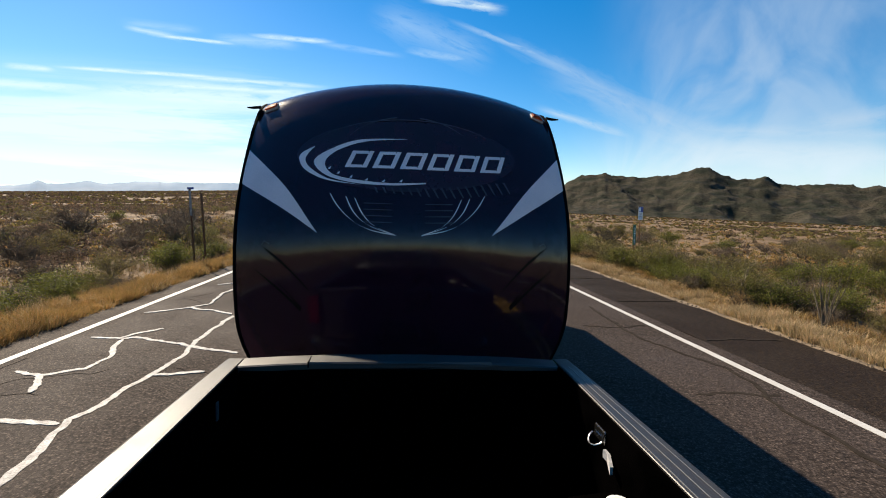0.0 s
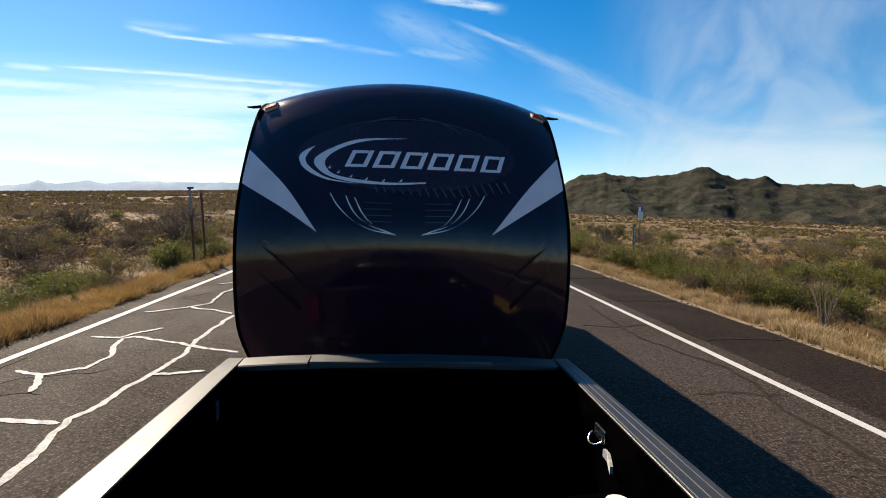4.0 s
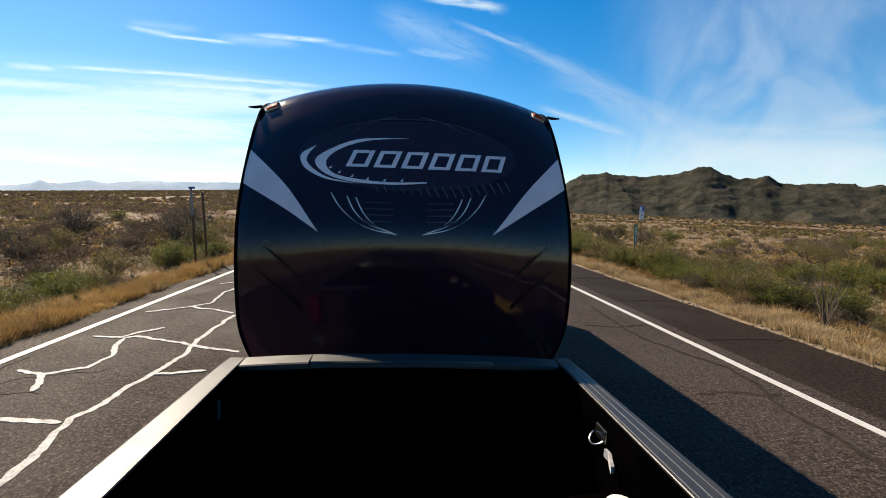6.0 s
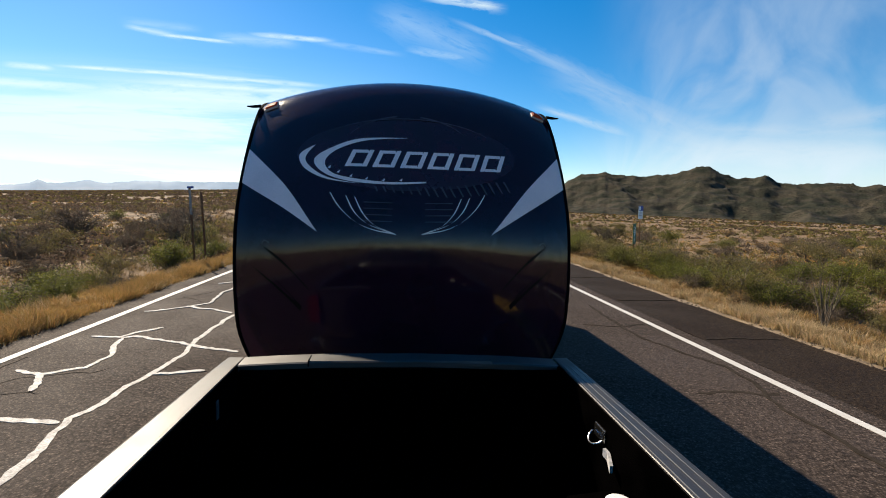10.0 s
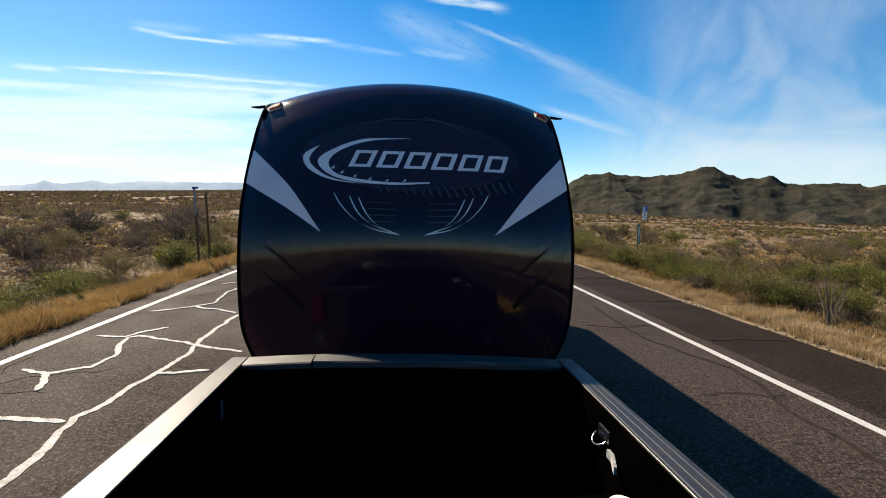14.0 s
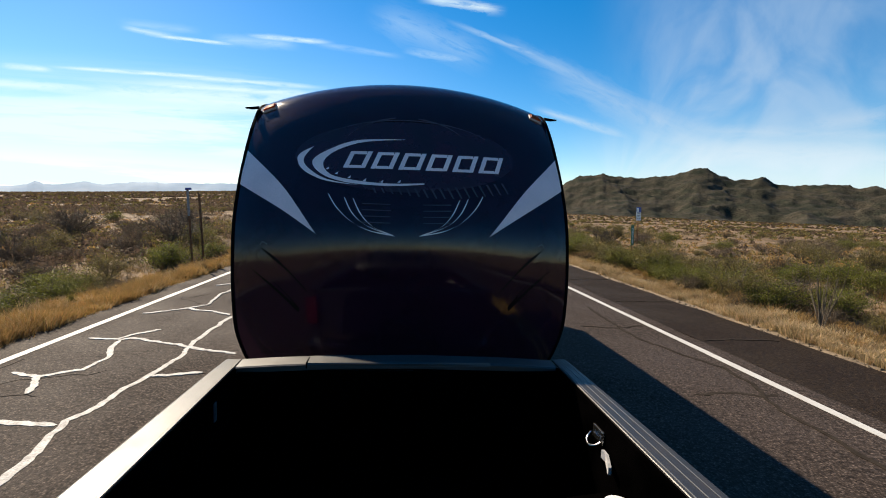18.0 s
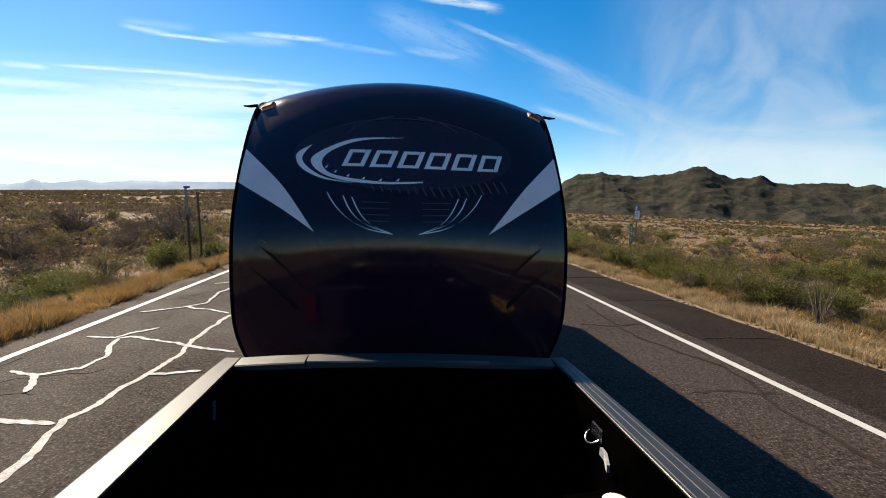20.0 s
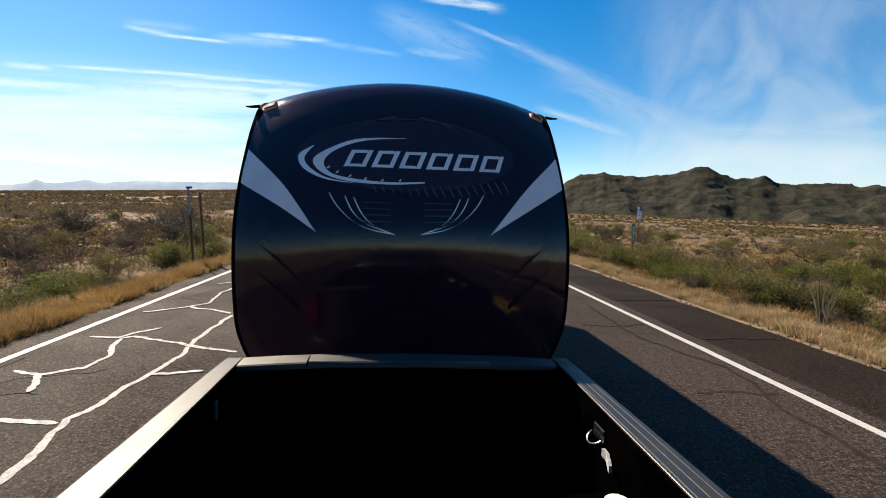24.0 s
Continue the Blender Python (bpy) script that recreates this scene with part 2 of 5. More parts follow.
M_GREEN = material("creosote_leaves", (0.1292, 0.1343, 0.0238), 0.6, spots=(0.0816, 0.0884, 0.0187), scale=1.5, fine=8, vary=0.4, island=True, through_light=0.4, spec=0.12)
M_BROWN = material("dry_brush", (0.1292, 0.0918, 0.0612), 0.85, spots=(0.0808, 0.0578, 0.0399), scale=1.5, fine=8, vary=0.4, island=True, through_light=0.4, spec=0.12)
M_BARK = material("dark_bark", (0.051, 0.0374, 0.0272), 0.9, spots=(0.034, 0.0252, 0.019), scale=6, fine=40)
M_STEM = material("grey_stems", (0.1156, 0.0884, 0.0578), 0.9, spots=(0.0612, 0.0476, 0.034), scale=6, fine=40)
M_STONE = material("desert_stone", (0.136, 0.0952, 0.0578), 0.9, spots=(0.0884, 0.0612, 0.0374), scale=5, fine=30, vary=0.3)
M_GELCOAT = material("navy_gelcoat", (0.032, 0.0100, 0.026), 0.12, spots=(0.027, 0.0090, 0.022), scale=2, fine=300, wear=0.05, coat=0.6, spec=0.4)
M_BLACK_TRIM = material("black_trim", (0.0025, 0.0025, 0.003), 0.9, scale=10, fine=100, spec=0.02)
M_SILVER_FILM = material("silver_vinyl", (0.74, 0.57, 0.57), 0.45, spots=(0.66, 0.51, 0.52), scale=4, fine=80, wear=0.05)
M_PALE_FILM = material("pale_vinyl", (0.82, 0.64, 0.62), 0.45, spots=(0.73, 0.57, 0.56), scale=4, fine=80, wear=0.05)
M_MAROON_FILM = material("maroon_vinyl", (0.030, 0.006, 0.014), 0.28, spots=(0.018, 0.006, 0.010), scale=5, fine=120, wear=0.1)
# matte black that paints the shade inside the cap's moulded creases
M_CREASE_SHADE = material("crease_shade_black", (0.002, 0.002, 0.003), 0.5, scale=5, fine=120, spec=0.10)
M_GREY_FILM = material("grey_vinyl", (0.055, 0.042, 0.049), 0.5, scale=5, fine=120)
M_AMBER = material("amber_lens", (0.50, 0.085, 0.006), 0.65, spots=(0.32, 0.06, 0.005), scale=30, fine=200, spec=0.3, through_light=0.55)
M_LAMP_BASE = material("lamp_base_white", (0.42, 0.36, 0.32), 0.6, spots=(0.34, 0.29, 0.26), scale=20, spec=0.2)
M_RED = material("red_lens", (0.14, 0.004, 0.004), 0.2, scale=20, coat=0.6)
M_ROOF = material("roof_membrane", (0.62, 0.60, 0.56), 0.7, spots=(0.5, 0.48, 0.44), scale=2)
M_SIDING = material("trailer_siding", (0.012, 0.014, 0.02), 0.4, scale=2, spec=0.2)
M_PAINT = material("dark_truck_paint", (0.02, 0.022, 0.026), 0.25, scale=3, fine=200, wear=0.05, coat=0.5)
M_RAIL = material("rail_cap_satin", (0.013, 0.012, 0.012), 0.47, spots=(0.018, 0.016, 0.016), scale=7, fine=160, wear=0.12, bump=0.08, bump_scale=300, spec=0.58)
M_GATE = material("gate_cap_satin", (0.020, 0.0195, 0.0195), 0.43, spots=(0.025, 0.024, 0.024), scale=7, fine=160, wear=0.12, spec=0.6)
# same plastic as the cap, coloured paler to draw the ribs' glints
M_RIB_GLINT = material("rail_rib_glint", (0.12, 0.12, 0.12), 0.4, metal=0.1, scale=7, fine=160)
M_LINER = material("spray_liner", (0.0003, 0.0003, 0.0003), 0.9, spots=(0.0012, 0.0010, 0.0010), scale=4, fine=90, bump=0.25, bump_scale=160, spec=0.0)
M_STEEL = material("bright_steel", (0.55, 0.55, 0.56), 0.25, metal=1.0, scale=20, fine=200)
M_FRAME = material("frame_steel", (0.02, 0.02, 0.021), 0.55, scale=10)
M_RUBBER = material("tyre_rubber", (0.018, 0.018, 0.018), 0.8, scale=10, fine=80)
M_ALLOY = material("wheel_alloy", (0.35, 0.35, 0.36), 0.35, metal=1.0, scale=10)
M_GLASS = material("tinted_glass", (0.01, 0.012, 0.014), 0.05, scale=3, coat=1.0)
M_JUG = material("white_plastic", (0.62, 0.61, 0.60), 0.5, spots=(0.5, 0.49, 0.47), scale=20, fine=120)
M_OLD_STRAP = material("grey_webbing", (0.035, 0.035, 0.045), 0.8, spots=(0.02, 0.02, 0.028), scale=60, fine=300, wear=0.25)
M_STRAP = material("pale_webbing", (0.45, 0.44, 0.43), 0.8, spots=(0.3, 0.3, 0.3), scale=60, fine=300, wear=0.25)
M_POST = material("weathered_steel_post", (0.1768, 0.0952, 0.0544), 0.9, spots=(0.1088, 0.0578, 0.034), spec=0.1, scale=6, fine=60)
M_GALV = material("galvanised_back", (0.22, 0.22, 0.23), 0.5, metal=0.4, spots=(0.15, 0.14, 0.14), scale=8, fine=60)
M_SIGN_GREEN = material("sign_green", (0.005, 0.12, 0.06), 0.4, scale=8)
M_SIGN_BLUE = material("sign_blue", (0.01, 0.05, 0.30), 0.4, scale=8)
M_SIGN_WHITE = material("sign_white", (0.75, 0.76, 0.78), 0.4, spots=(0.6, 0.6, 0.62), scale=8)
M_MOUNTAIN = material("mountain_scrub", (0.039, 0.034, 0.024), 0.95, spots=(0.015, 0.018, 0.0125), scale=0.016, fine=0.30, wear=0.9, spec=0.03)
# the blue of the distance haze is put into the hills' base colour
M_FAR = material("haze_tinted_hills", (0.0939, 0.1626, 0.2529), 1.0, spots=(0.0795, 0.1445, 0.2312), scale=0.003, fine=0.02, wear=0.05)

# ---------------------------------------------------------------- tools


def part(name, bm, mat, parent=None, label="", smooth=False):
    """Links a bmesh as one mesh object, under a thing or a part."""
    me = bpy.data.meshes.new(name)
    bmesh.ops.recalc_face_normals(bm, faces=bm.faces[:])
    bm.to_mesh(me)
    bm.free()
    me.materials.append(mat)
    if smooth:
        for f in me.polygons:
            f.use_smooth = True
    ob = new(name, me)
    if parent is not None:
        ob.parent = parent
    if label:
        ob["label"] = label
    return ob


def raw(name, verts, faces, mat, parent=None, smooth=False):
    me = bpy.data.meshes.new(name)
    me.from_pydata([tuple(v) for v in verts], [], [tuple(f) for f in faces])
    me.materials.append(mat)
    if smooth:
        me.polygons.foreach_set("use_smooth", [True] * len(me.polygons))
    ob = new(name, me)
    if parent is not None:
        ob.parent = parent
    return ob


def box(bm, x0, x1, y0, y1, z0, z1, bevel=0.0):
    r = bmesh.ops.create_cube(bm, size=1)
    bmesh.ops.scale(bm, vec=(x1 - x0, y1 - y0, z1 - z0), verts=r["verts"])
    bmesh.ops.translate(bm, vec=((x0 + x1) / 2, (y0 + y1) / 2, (z0 + z1) / 2), verts=r["verts"])
    if bevel:
        edges = list({e for v in r["verts"] for e in v.link_edges})
        bmesh.ops.bevel(bm, geom=edges, offset=bevel, segments=2, affect="EDGES", profile=0.6)
    return bm


def boxed(x0, x1, y0, y1, z0, z1, bevel=0.0):
    return box(bmesh.new(), x0, x1, y0, y1, z0, z1, bevel)


def tube(bm, pts, radii, sides=6):
    """A round bar along points, with a radius at each."""
    rings = []
    for i, p in enumerate(pts):
        a, b = Vector(pts[max(i - 1, 0)]), Vector(pts[min(i + 1, len(pts) - 1)])
        q = (b - a).normalized().to_track_quat("Z", "Y")
        rings.append([bm.verts.new(Vector(p) + q @ Vector((math.cos(k * math.tau / sides) * radii[i], math.sin(k * math.tau / sides) * radii[i], 0)))
                      for k in range(sides)])
    for r, s in zip(rings, rings[1:]):
        for k in range(sides):
            bm.faces.new((r[k], r[(k + 1) % sides], s[(k + 1) % sides], s[k]))
    bm.faces.new(rings[0][::-1])
    bm.faces.new(rings[-1])
    return bm


def lofted(sections, closed_ends=True):
    """A skin through rings of points, all of one length."""
    bm = bmesh.new()
    rings = [[bm.verts.new(p) for p in s] for s in sections]
    n = len(rings[0])
    for r, s in zip(rings, rings[1:]):
        for k in range(n):
            bm.faces.new((r[k], r[(k + 1) % n], s[(k + 1) % n], s[k]))
    if closed_ends:
        bm.faces.new(rings[0][::-1])
        bm.faces.new(rings[-1])
    return bm


def empty(name, m=Matrix()):
    ob = new(name)
    ob.empty_display_size = 0.2
    ob.matrix_world = m
    return ob


# ---------------------------------------------------------------- the lie of the land
FALL_AT = (-180, -70, -50, -39, -19, 0, 21, 40, 60, 90, 180)
FALL = (0, 0, 0.003, 0.0115, 0.026, 0.02, -0.007, -0.0144, -0.019, 0, 0)
ROAD_L, ROAD_R = -6.45, 7.40          # pavement edges


def lie(x, y):
    """The even slope of the plain."""
    d, az = np.hypot(x, y), np.degrees(np.arctan2(x, y))
    return np.interp(az, FALL_AT, FALL) * np.maximum(d - 25, 0)


def ground_z(x, y):
    x, y = np.asarray(x, float), np.asarray(y, float)
    off = np.maximum(np.maximum(x - ROAD_R, ROAD_L - x), 0)
    rough = 0.10 * np.sin(x * 0.9 + 1.3 * np.sin(y * 0.37)) * np.sin(y * 0.71 + x * 0.23) + 0.05 * np.sin(x * 2.3 + y * 1.1) * np.sin(y * 1.9 - x * 0.6)
    roll = 0.5 * np.sin(x * 0.045 + 2.0) * np.sin(y * 0.052 + 0.6)
    ditch = np.where(x < 0, -0.48, -0.22) * np.exp(-((off - 3.2) / 1.6) ** 2)
    near = np.clip((off - 0.3) / 2.5, 0, 1)
    far = np.clip((off - 8) / 25, 0, 1)
    return lie(x, y) - np.where(off <= 0.02, 0.10, 0.03) + (rough * near + ditch * (off > 0.02) + roll * far)


def spread(lo, hi, fine_lo, fine_hi, step, grow):
    a = list(np.arange(fine_lo, fine_hi + 1e-6, step))
    s = step
    while a[-1] < hi:
        s *= grow
        a.append(min(a[-1] + s, hi))
    s = step
    while a[0] > lo:
        s *= grow
        a.insert(0, max(a[0] - s, lo))
    return np.array(a)


xs = spread(-4600, 4600, -24, 30, 0.5, 1.07)
ys = spread(-600, 4700, -6, 44, 0.5, 1.07)
gx, gy = np.meshgrid(xs, ys)
gz = ground_z(gx, gy)
nx = len(xs)
quads = [(j * nx + i, j * nx + i + 1, (j + 1) * nx + i + 1, (j + 1) * nx + i) for j in range(len(ys) - 1) for i in range(nx - 1)]
ground = raw("ground", np.stack([gx.ravel(), gy.ravel(), gz.ravel()], 1), quads, M_SOIL, smooth=True)
tagged(ground, "sandy brown desert plain scattered with dry scrub", "ground", kind="structure")


def ribbon(name, left, right, lift, mat, y0=-30.0, y1=420.0, thick=0.05, step=3.0, wob=0.0, seed=0):
    """A strip of paving along the road, left and right in metres across."""
    rng = np.random.RandomState(seed)
    yy = np.arange(y0, y1 + 1e-6, step)
    v, f = [], []
    for y in yy:
        a, b = left + rng.uniform(-wob, wob), right + rng.uniform(-wob, wob)
        for x, z in ((a, lift - thick), (a, lift), (b, lift), (b, lift - thick)):
            v.append((x, y, float(lie(x, y)) + z))
    for i in range(len(yy) - 1):
        for k in range(3):
            f.append((i * 4 + k, i * 4 + k + 1, i * 4 + k + 5, i * 4 + k + 4))
    f += [(3, 2, 1, 0), tuple(len(v) - 4 + k for k in range(4))]
    return raw(name, v, f, mat)


tagged(ribbon("road", -6.45, 5.62, 0.0, M_ASPHALT, thick=0.12, step=0.6, wob=0.035), "worn grey asphalt highway with three lanes", "road", kind="structure")
tagged(ribbon("road_shoulder", 5.62, 7.40, -0.006, M_SHOULDER, thick=0.12, step=0.7, wob=0.05, seed=3), "darker brown asphalt shoulder beside the highway", "road shoulder", kind="structure")
tagged(ribbon("gravel_edge", 7.40, 7.72, -0.02, M_GRAVEL, y1=160.0, thick=0.12, step=0.35, wob=0.09, seed=8), "pale gravel strip at the pavement edge", "gravel strip", kind="structure")
tagged(ribbon("gravel_edge", -6.68, -6.45, -0.02, M_GRAVEL, y1=160.0, thick=0.12, step=0.35, wob=0.08, seed=9), "pale gravel strip at the pavement edge", "gravel strip", kind="structure")
tagged(ribbon("edge_line", -5.83, -5.69, 0.005, M_WHITE, thick=0.02, step=1.0, wob=0.008, seed=1), "solid white edge line on the asphalt", "road marking", "edge lines", "structure")
tagged(ribbon("edge_line", 5.20, 5.33, 0.005, M_WHITE, thick=0.02, step=1.0, wob=0.008, seed=2), "solid white edge line on the asphalt", "road marking", "edge lines", "structure")
for x in (2.16, 2.38):
    tagged(ribbon("centre_line", x - 0.055, x + 0.055, 0.005, M_YELLOW, thick=0.02, step=1.0, wob=0.006, seed=5), "solid yellow line of the double centre line", "road marking", "centre lines", "structure")
for k in range(12):
    tagged(ribbon("lane_dash", -1.87, -1.76, 0.005, M_WHITE, -8 + 12 * k, -5 + 12 * k, thick=0.02, step=1.0, seed=7), "short white lane dash on the asphalt", "road marking", "lane dashes", "structure")


def crack(points, width, mat, label, seed, name="sealed_crack", lift=0.007):
    """A seam of sealant poured along a wandering crack."""
    rng = np.random.RandomState(seed)
    line = []
    for (ax, ay), (bx, by) in zip(points, points[1:]):
        n = max(2, int(math.hypot(bx - ax, by - ay) / 0.07))
        for i in range(n):
            line.append((ax + (bx - ax) * i / n, ay + (by - ay) * i / n))
    line.append(points[-1])
    v, f = [], []
    wx = wy = 0.0
    wide = 1.0
    for i, (x, y) in enumerate(line):
        wx, wy = wx * 0.88 + rng.uniform(-0.022, 0.022), wy * 0.88 + rng.uniform(-0.03, 0.03)
        a, b = Vector(line[max(i - 1, 0)]), Vector(line[min(i + 1, len(line) - 1)])
        d = (b - a).normalized()
        wide = 0.75 * wide + 0.25 * rng.uniform(0.5, 1.5)
        w = width * wide * (0.4 if i in (0, len(line) - 1) else 1.0) / 2
        for s in (-1, 1):
            v.append((x + wx - d.y * w * s, y + wy + d.x * w * s, lift))
    n = len(line)
    top = len(v)
    v += [(p[0], p[1], -0.01 - lift) for p in v]
    for i in range(n - 1):
        f.append((2 * i, 2 * i + 1, 2 * i + 3, 2 * i + 2))
        f.append((2 * i, 2 * i + 2, top + 2 * i + 2, top + 2 * i))
        f.append((2 * i + 1, top + 2 * i + 1, top + 2 * i + 3, 2 * i + 3))
    ob = raw(name, v, f, mat)
    return tagged(ob, label, "road crack", name.replace("_", " ") + "s", "structure")


SEALED = (((-3.48, 9.56), (-3.48, 8.76), (-3.47, 7.79), (-3.32, 7.06), (-3.41, 6.36), (-3.53, 5.87), (-3.48, 5.3), (-3.59, 4.91), (-3.42, 4.35), (-3.32, 3.6)),
          ((-4.6, 5.1), (-4.29, 5.05), (-3.89, 4.97), (-3.59, 4.91)), ((-5.25, 6.49), (-4.84, 6.32), (-4.39, 6.51), (-4.38, 7.05), (-4.76, 7.93)),
          ((-4.76, 7.93), (-4.55, 8.09), (-3.51, 7.57), (-2.51, 7.16)), ((-4.84, 6.32), (-4.61, 5.93), (-4.54, 5.67)),
          ((-5.33, 8.08), (-4.8, 8.0), (-4.69, 8.27), (-4.39, 8.63)), ((-3.34, 6.23), (-2.7, 6.28)), ((-5.4, 9.85), (-4.72, 10.26), (-4.4, 10.65)),
          ((-4.77, 10.37), (-4.07, 9.98), (-3.54, 9.66)), ((-5.23, 13.26), (-4.91, 13.55), (-4.3, 13.4)), ((-5.5, 16.0), (-4.4, 15.8), (-3.0, 16.1)),
          ((-4.4, 10.65), (-4.6, 12.0), (-4.4, 13.4), (-4.4, 15.8), (-4.7, 18.5), (-4.2, 22.0)), ((-5.6, 20.5), (-3.4, 20.3)))
for i, pts in enumerate(SEALED):
    crack(pts, 0.078, M_SEAL, "pale ridge of sealant along a crack in the asphalt", 20 + i, lift=0.006 + 0.0012 * i)
DARK = (((3.9, 5.25), (4.36, 5.27), (4.75, 5.15), (5.04, 5.2)), ((5.7, 7.55), (6.3, 7.58), (7.2, 7.5)), ((5.7, 14.6), (6.6, 14.7), (7.3, 14.5)),
        ((5.75, 11.0), (7.3, 10.9)), ((3.8, 8.6), (4.5, 8.5), (5.1, 8.6)), ((4.72, 10.4), (4.60, 8.6), (4.51, 7.63), (4.85, 6.7), (5.04, 6.16), (5.0, 5.6), (4.68, 4.54), (4.62, 3.4)))
for i, pts in enumerate(DARK):
    crack(pts, 0.06, M_TAR, "thin dark crack across the asphalt", 60 + i, "dark_crack", 0.003 + 0.0008 * i)
M_FISSURE = material("open_fissure", (0.010, 0.009, 0.008), 0.95, scale=9.0, spec=0.03)
rc = np.random.RandomState(77)
for i in range(12):
    x, y = rc.uniform(-5.5, -2.2), 3.4 + 8.5 * rc.rand() ** 1.4
    turn_to, pts = rc.uniform(0, math.tau), [(x, y)]
    for _ in range(rc.randint(3, 7)):
        turn_to += rc.normal() * 0.3
        x, y = x + math.cos(turn_to) * 0.22, y + math.sin(turn_to) * 0.22
        pts.append((min(max(x, -5.6), -1.9), max(y, 3.0)))
    crack(pts, 0.013, M_FISSURE, "hairline dark fissure in the asphalt", 300 + i, "hairline_crack", 0.0025 + 0.0001 * i)

# ---------------------------------------------------------------- mountains and far hills
RIDGE_AZ = (8, 14, 19.5, 21.3, 22.6, 24.6, 25.3, 26.0, 27.2, 29.6, 31.2, 32.2, 33.6, 34.6, 35.4, 36.1, 37.0, 38.0, 39.0, 40.4, 41.0, 41.6, 42.6, 44.5, 46.2, 47.4, 48.6, 50, 53, 56, 64, 74)
RIDGE_EL = (0.3, 1.2, 2.3, 3.5, 4.15, 4.3, 4.6, 4.3, 4.1, 3.95, 4.2, 4.05, 4.35, 4.72, 5.0, 4.9, 4.55, 3.9, 3.55, 3.7, 3.95, 3.75, 3.0, 2.85, 2.9, 3.05, 2.65, 2.75, 2.5, 2.3, 1.2, -0.6)


def mountain_range():
    az = np.arange(6, 76, 0.16)
    rr = np.concatenate([np.linspace(950, 1900, 72), np.linspace(1930, 2900, 14)])
    A, R = np.meshgrid(np.radians(az), rr)
    x, y = np.sin(A) * R, np.cos(A) * R
    base = lie(x, y)
    soft = np.convolve(np.pad(np.interp(az, RIDGE_AZ, RIDGE_EL), 3, "edge"), np.hanning(7) / np.hanning(7).sum(), "valid")
    crest = np.tan(np.radians(soft))[None, :] * 1900 + 2.4

    def ridged(s, ox):
        return np.array([[1 - abs(noise.noise(Vector((a * 1500 * s + ox, b * 0.6 * s, ox)))) * 2 for a, b in zip(ra, rb)] for ra, rb in zip(A, R)])

    g = np.clip((R - 950) / 950, 0, 1)
    up = np.where(R <= 1900, 0.12 * g + 0.88 * g ** 1.8, 1 - (np.maximum(R - 1900, 0) / 1000) ** 1.2 * 0.8)
    gully = ridged(0.0042, 3.0) * 0.6 + ridged(0.011, 9.0) * 0.3 + ridged(0.027, 5.0) * 0.12
    env = np.where(R <= 1900, np.clip(g * (1.04 - g) * 4, 0, 1), 0.4)
    small = (ridged(0.02, 15.0) - 0.5) * 9 * g + (ridged(0.06, 21.0) - 0.5) * 6 * g * (1.1 - g) + (ridged(0.13, 27.0) - 0.5) * 3 * g
    z = base + (crest - lie(np.sin(A) * 1900, np.cos(A) * 1900)) * up + gully * 32 * env - 25 * env + small - 3
    n = len(az)
    f = [(j * n + i, j * n + i + 1, (j + 1) * n + i + 1, (j + 1) * n + i) for j in range(len(rr) - 1) for i in range(n - 1)]
    ob = raw("mountain_range", np.stack([x.ravel(), y.ravel(), z.ravel()], 1), f, M_MOUNTAIN, smooth=True)
    return tagged(ob, "rugged grey-brown desert mountains with scrubby slopes", "mountains", kind="structure")


mountain_range()


def far_hills():
    az = np.arange(-60, 4, 0.12)
    el = np.interp(az, (-60, -50, -42, -39.2, -37.2, -36.6, -36.0, -34.6, -33.4, -31, -29, -24.5, -19.7, -12, 0, 4), (0.5, 0.8, 1.05, 1.13, 1.4, 1.78, 1.45, 1.58, 1.85, 1.7, 2.05, 2.12, 2.28, 2.3, 1.6, 1.2))
    el = el + np.array([noise.noise(Vector((a * 0.9, 3, 0))) * 0.13 + noise.noise(Vector((a * 3.1, 7, 0))) * 0.05 for a in az])
    v, f = [], []
    for a, e in zip(np.radians(az), np.radians(el)):
        for r, h in ((3400, -80), (3900, np.tan(e) * 3900 * 0.42 - 20), (4300, np.tan(e) * 4300), (4550, -100)):
            v.append((math.sin(a) * r, math.cos(a) * r, h + 2.4))
    for i in range(len(az) - 1):
        for k in range(3):
            f.append((i * 4 + k, i * 4 + k + 1, i * 4 + k + 5, i * 4 + k + 4))
    return tagged(raw("backdrop_hills", v, f, M_FAR, smooth=True), "ridge far across the plain, tinted pale blue for haze", "hills", kind="structure")


far_hills()

# ---------------------------------------------------------------- the travel trailer
PROFILE = ((0.55, 3.80), (0.72, 3.62), (1.0, 3.49), (1.4, 3.385), (1.8, 3.34), (2.2, 3.385), (2.5, 3.51), (2.78, 3.69), (3.02, 3.88), (3.2, 4.08), (3.29, 4.32), (3.315, 4.6))
HALF, MID = 1.279, 0.068


def profile(t):
    n = len(PROFILE) - 1
    t = min(max(t, 0.0), n - 1e-6)
    i = int(t)
    f = t - i
    p = [Vector(PROFILE[min(max(i + k, 0), n)]) for k in (-1, 0, 1, 2)]
    return 0.5 * (2 * p[1] + (p[2] - p[0]) * f + (2 * p[0] - 5 * p[1] + 4 * p[2] - p[3]) * f * f + (3 * p[1] - p[0] - 3 * p[2] + p[3]) * f ** 3)


# moulded creases of the lower cap, each side alike: ends (x, z), half width, depth
CREASES = ((1.03, 2.055, 0.72, 1.75, 0.030, 0.0010), (1.12, 1.905, 0.78, 1.605, 0.016, 0.0006), (0.985, 1.84, 0.78, 1.615, 0.014, 0.0006))


